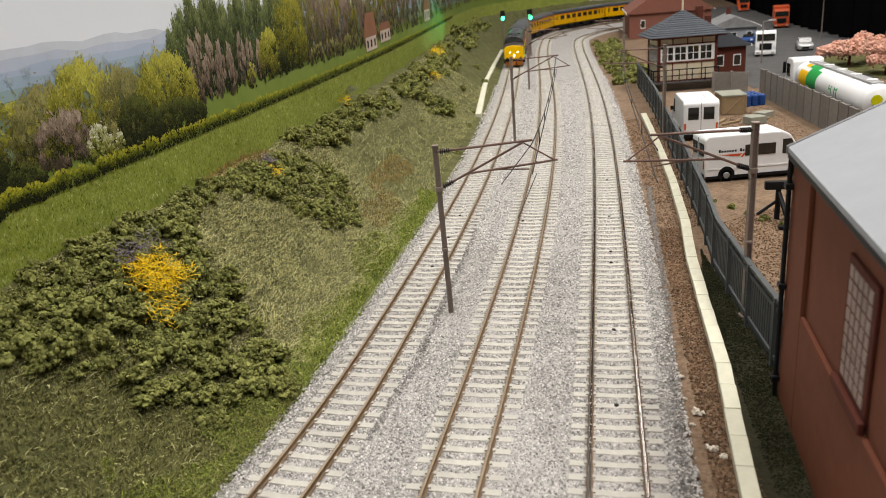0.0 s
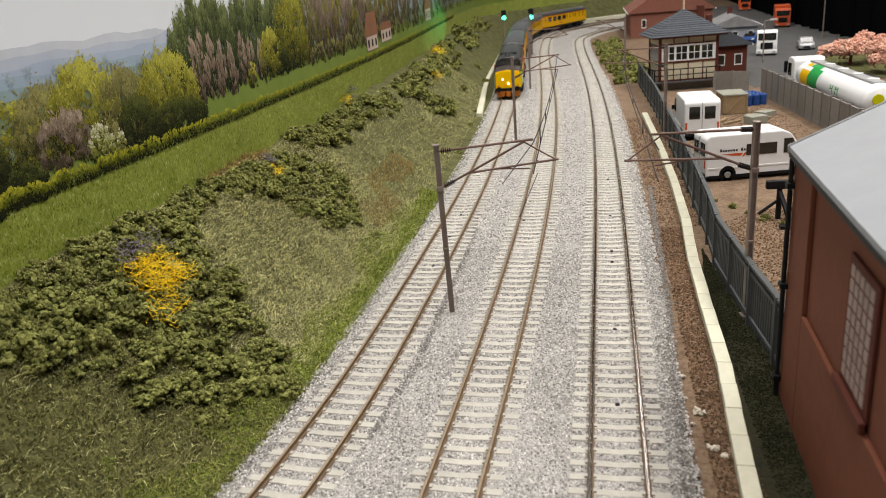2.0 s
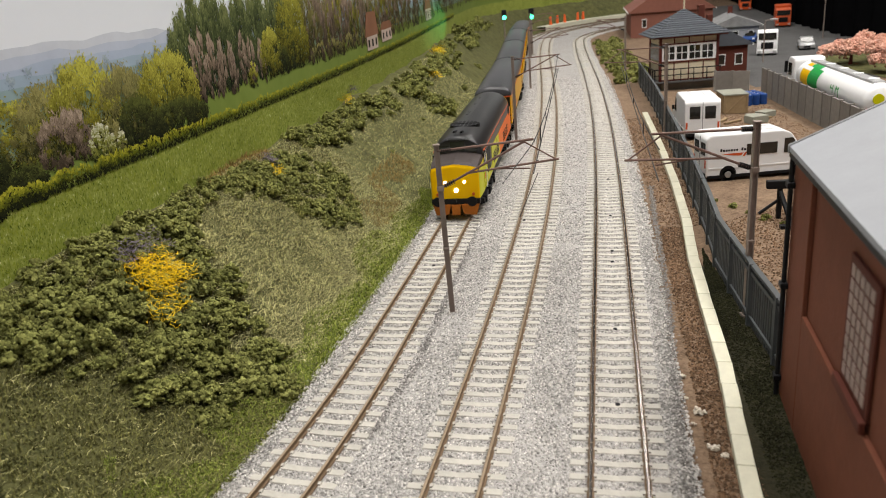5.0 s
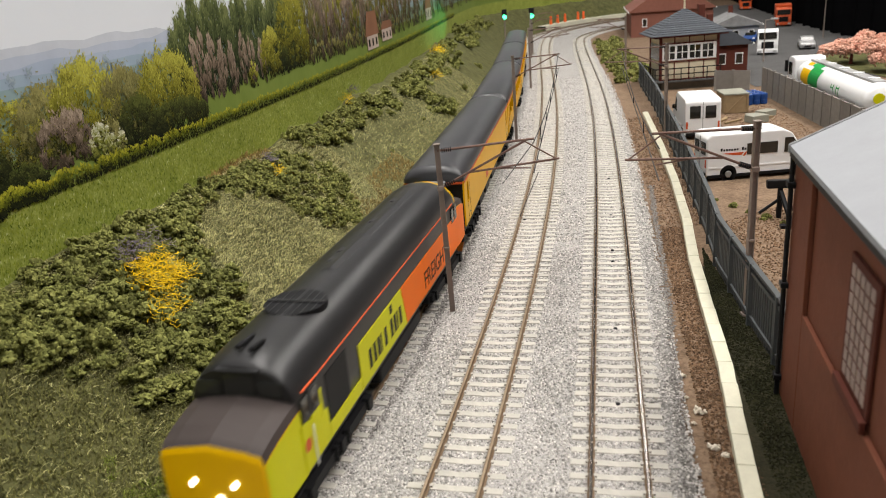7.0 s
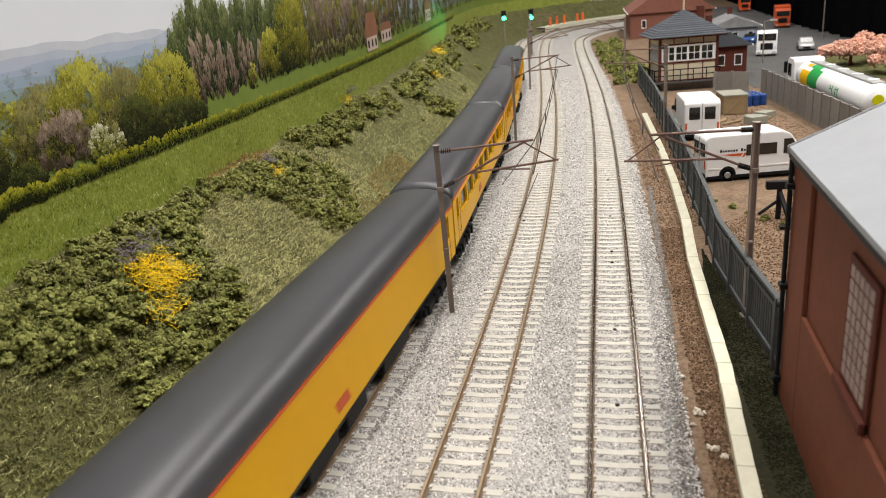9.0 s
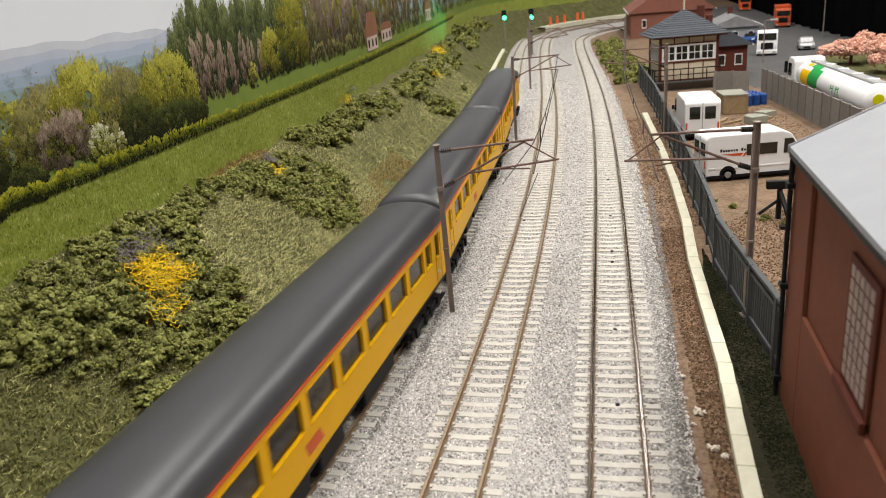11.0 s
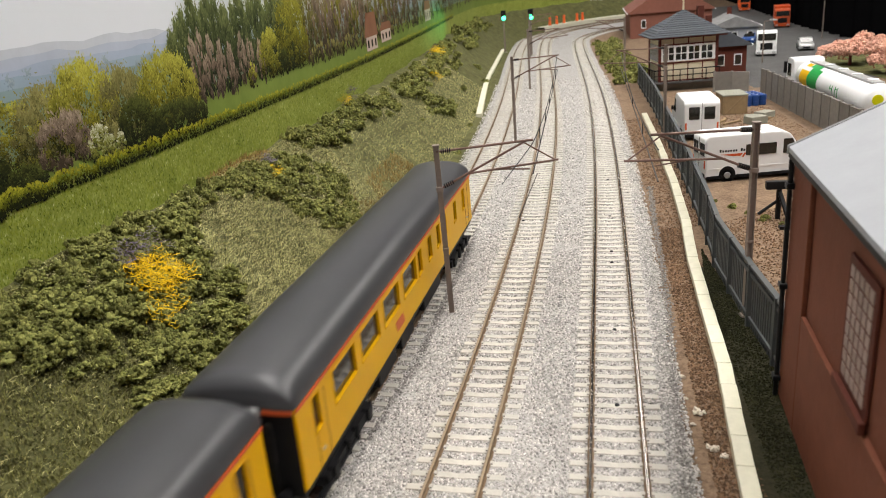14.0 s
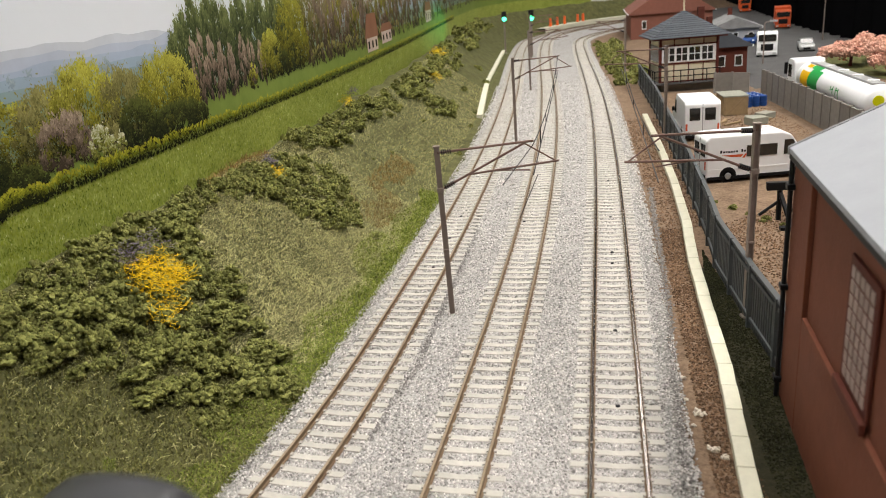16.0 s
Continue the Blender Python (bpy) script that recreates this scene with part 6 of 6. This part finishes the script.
def block(x, y, rz, w, d, h, z=-4, m=None, nm="stone_block", lab="pale grey stone block lying in the yard"):
    b = part(nm, box_bm(-w / 2, w / 2, -d / 2, d / 2, 0, h), m or M_STONE, bevel=0.4)
    b.matrix_world = pose(x * MM, y * MM, z * MM, 0, 0, rz)
    return tagged(b, lab, "block", "blocks in the yard")


block(312, 728, 15, 18, 13, 7)
block(331, 752, 30, 17, 12, 6)
block(315, 745, -10, 12, 8, 5)
for i, (x, y, rz) in enumerate(((282, 742, 40), (287, 748, 52), (276, 752, 65), (292, 735, 30), (322, 738, 20))):
    block(x, y, rz, 24, 2.4, 1.8, -4 + 0.05 * i, M_WOOD, "timber_baulk", "rough brown timber baulk on the ground")


def buffer_stop():
    b = thing("buffer_stop", 214, 440, -4, -10, "black steel buffer stop standing in the yard", "buffer stop")
    part("beam", box_bm(-16, 18, -2, 2, 19, 24), M_BLACK, b, bevel=0.5)
    for s in (-8, 8):
        part("upright", cyl_bm((s, 0, 0), (s, 0, 19), 1.6, n=8), M_BLACK, b)
        part("stay", cyl_bm((s, 1, 18), (s + 3, -20, 0), 1.5, n=8), M_BLACK, b)
        part("brace", cyl_bm((s, 0, 12), (s - 12, -2, 4), 1.0, n=8), M_BLACK, b)
    part("foot", box_bm(-12, 14, -22, -18, 0, 2), M_BLACK, b)


buffer_stop()

# weeds by the fence and shrubs beyond it
BUSH_G = clump_mesh(91, 120, 9.0, bit=1.2)
for x, y, s in ((190, 470, .45), (194, 455, .35), (198, 442, .5), (184, 487, .3), (170, 520, .35), (176, 500, .25), (205, 430, .3)):
    ob = new("bush", BUSH_G)
    ob.matrix_world = pose(x * MM, y * MM, -4.4 * MM, 0, 0, y * 7) @ Matrix.Diagonal((s, s, s, 1))
    tagged(ob, "small olive weed clump at the fence foot", "bush", "weeds at the fence")
for i in range(26):
    y = 1060 + i * 24
    for k in range(2):
        x = at_y(L3, y) + 44 + k * 26 + RV.uniform(-8, 8)
        ob = new("bush", RV.choice(BUSH_FAR))
        s = RV.uniform(1.1, 1.8)
        ob.matrix_world = pose(x * MM, (y + RV.uniform(-9, 9)) * MM, -4.5 * MM, 0, 0, RV.uniform(0, 360)) @ Matrix.Diagonal((s, s, s, 1))
        tagged(ob, "olive green foam shrub beside the far tracks", "bush", "shrubs beside the far tracks")


def blossom_tree(x, y, h, r, seed):
    t = thing("blossom_tree", x, y, -4, 0, "pink blossom tree with a dark trunk on grass", "tree", "blossom trees")
    rng = random.Random(seed)
    tr = cyl_bm((0, 0, 0), (1, 0, h * 0.5), 2.6, 1.4, n=9)
    for i in range(6):
        a = i * 1.05
        cyl_bm((1, 0, h * 0.38), (r * 0.6 * math.cos(a), r * 0.6 * math.sin(a), h * rng.uniform(0.6, 0.85)), 1.1, 0.4, n=6, bm=tr)
    part("trunk", tr, M_MAROON, t, "dark thin trunk")
    me = clump_mesh(seed, 3200, r, 1.0, bit=1.25)
    me.materials.clear()
    me.materials.append(M_PINK)
    c = new("crown", me)
    c.parent = t
    c.location = (0, 0, h * 0.36 * MM)
    return t


blossom_tree(575, 1050, 44, 36, 5)
blossom_tree(572, 955, 42, 34, 6)
blossom_tree(628, 1060, 46, 34, 8)
lawn = strip_between("lawn", [(545, 900), (560, 1160)], [(710, 900), (710, 1160)], -2.9, M_GRASS, n=10)
tagged(lawn, "small mown green under the blossom trees", "grass", kind="structure")


def street_lamp(x, y, h, rz):
    s = thing("street_lamp", x, y, -4, rz, "tall grey street lamp with a flat head", "street lamp", "street lamps")
    part("pole", cyl_bm((0, 0, 0), (0, 0, h), 1.2, 0.7, n=8), M_STEEL, s)
    part("arm", cyl_bm((0, 0, h), (-9, 0, h + 1), 0.7, n=6), M_STEEL, s)
    part("lamp_head", box_bm(-17, -7, -2.4, 2.4, h + 0.2, h + 2.6), M_SILVER, s, bevel=0.5)


street_lamp(712, 1400, 78, 10)
street_lamp(498, 1150, 60, 160)

# ---- far platform with plain figures ----
pl = [(along(L1, A1, s)) for s in np.arange(np.interp(2120, L1[:, 1], A1), A1[-1] - 60, 12)]
pv, pf = [], []
for x, y, h in pl:
    for d, z in ((24, -4), (24, 9), (62, 9), (62, -4)):
        pv.append((x - math.sin(h) * d, y + math.cos(h) * d, z))
for i in range(len(pl) - 1):
    for j in range(3):
        pf.append((4 * i + j, 4 * i + 4 + j, 4 * i + 5 + j, 4 * i + j + 1))
tagged(mesh_ob("platform", pv, pf, M_TROUGH), "pale concrete platform on the far bend", "platform", kind="structure")
for k in (5, 8, 11, 16, 18):
    if k < len(pl):
        x, y, h = pl[k]
        f = part("figurine", cyl_bm((0, 0, 0), (0, 0, 22), 4.2, 3.0, n=10), M_HIVIS, bevel=1.0)
        f.matrix_world = pose((x - math.sin(h) * 40) * MM, (y + math.cos(h) * 40) * MM, 9 * MM)
        tagged(f, "small plain orange model figure on the platform", "figurine", "figures on the platform")

# ---- scraps on the verge and dark spots on the sleepers ----
for x, y, s in ((86, 236, 1.5), (88, 262, 1.2), (84, 214, 1.3), (86, 209, 1.1), (92, 205, 0.9), (82, 229, 0.7), (85, 246, 0.7), (91, 300, 0.6)):
    me = clump_mesh(int(x * y), 14, 1.6, 0.5, bit=0.42)
    me.materials.clear()
    me.materials.append(M_SCRAP)
    ob = new("paper_scrap", me)
    ob.matrix_world = pose(x * MM, y * MM, -3.4 * MM, 0, 0, y) @ Matrix.Diagonal((s, s, s, 1))
    tagged(ob, "small pale scrap lying on the earth verge", "scrap", "scraps on the verge")


def spots_on(line, ys, d):
    for y in ys:
        x = at_y(line, y)
        o = part("drain_spot", cyl_bm((0, 0, 0), (0, 0, 0.5), 0.95, 0.8, n=12), M_BLACK)
        o.matrix_world = pose((x + d) * MM, y * MM, -2.55 * MM)
        tagged(o, "small black dot on the track bed", "dot", "black dots along the track")


spots_on(L3, (244, 306, 388, 405, 470, 560), 0.5)
spots_on(L1, (405, 455, 500), 1.0)
spots_on(L2, (476, 640), -6.0)

# earth crumbs on verge and yard


def soil_spots(n, quad):
    out = []
    for _ in range(n):
        u, w = RC.random(), RC.random()
        (a, b), (c, d), (e, f), (g, h) = quad
        out.append((a * (1 - u) * (1 - w) + c * u * (1 - w) + e * u * w + g * (1 - u) * w, b * (1 - u) * (1 - w) + d * u * (1 - w) + f * u * w + h * (1 - u) * w, -3.95))
    return out


M_CRUMB = mat("earth_crumbs", (0.16, 0.10, 0.06), 0.95, var=0.3, rand=0.55, island=True, spec=0.1)
chips("earth_crumbs", soil_spots(7000, ((72, 170), (86, 170), (150, 440), (132, 440))) + soil_spots(5000, ((132, 440), (165, 440), (240, 800), (205, 800)))
      + soil_spots(9000, ((150, 330), (330, 330), (330, 520), (168, 440))) + soil_spots(5000, ((200, 540), (320, 540), (360, 820), (270, 860))), 0.75, M_CRUMB, RC, "loose brown earth crumbs")
# crumbs darkened too, to carry the shed's shade over the verge
M_SHADE_CRUMB = mat("moss_crumbs", (0.022, 0.022, 0.010), 0.95, var=0.3, rand=0.5, island=True, spec=0.1)
chips("moss_crumbs", [(x, y, z + 0.3) for x, y, z in soil_spots(8000, ((90, 170), (112, 170), (145, 400), (128, 345)))], 0.7, M_SHADE_CRUMB, RC, "verge crumbs coloured dark for the shed's shade")


motions()
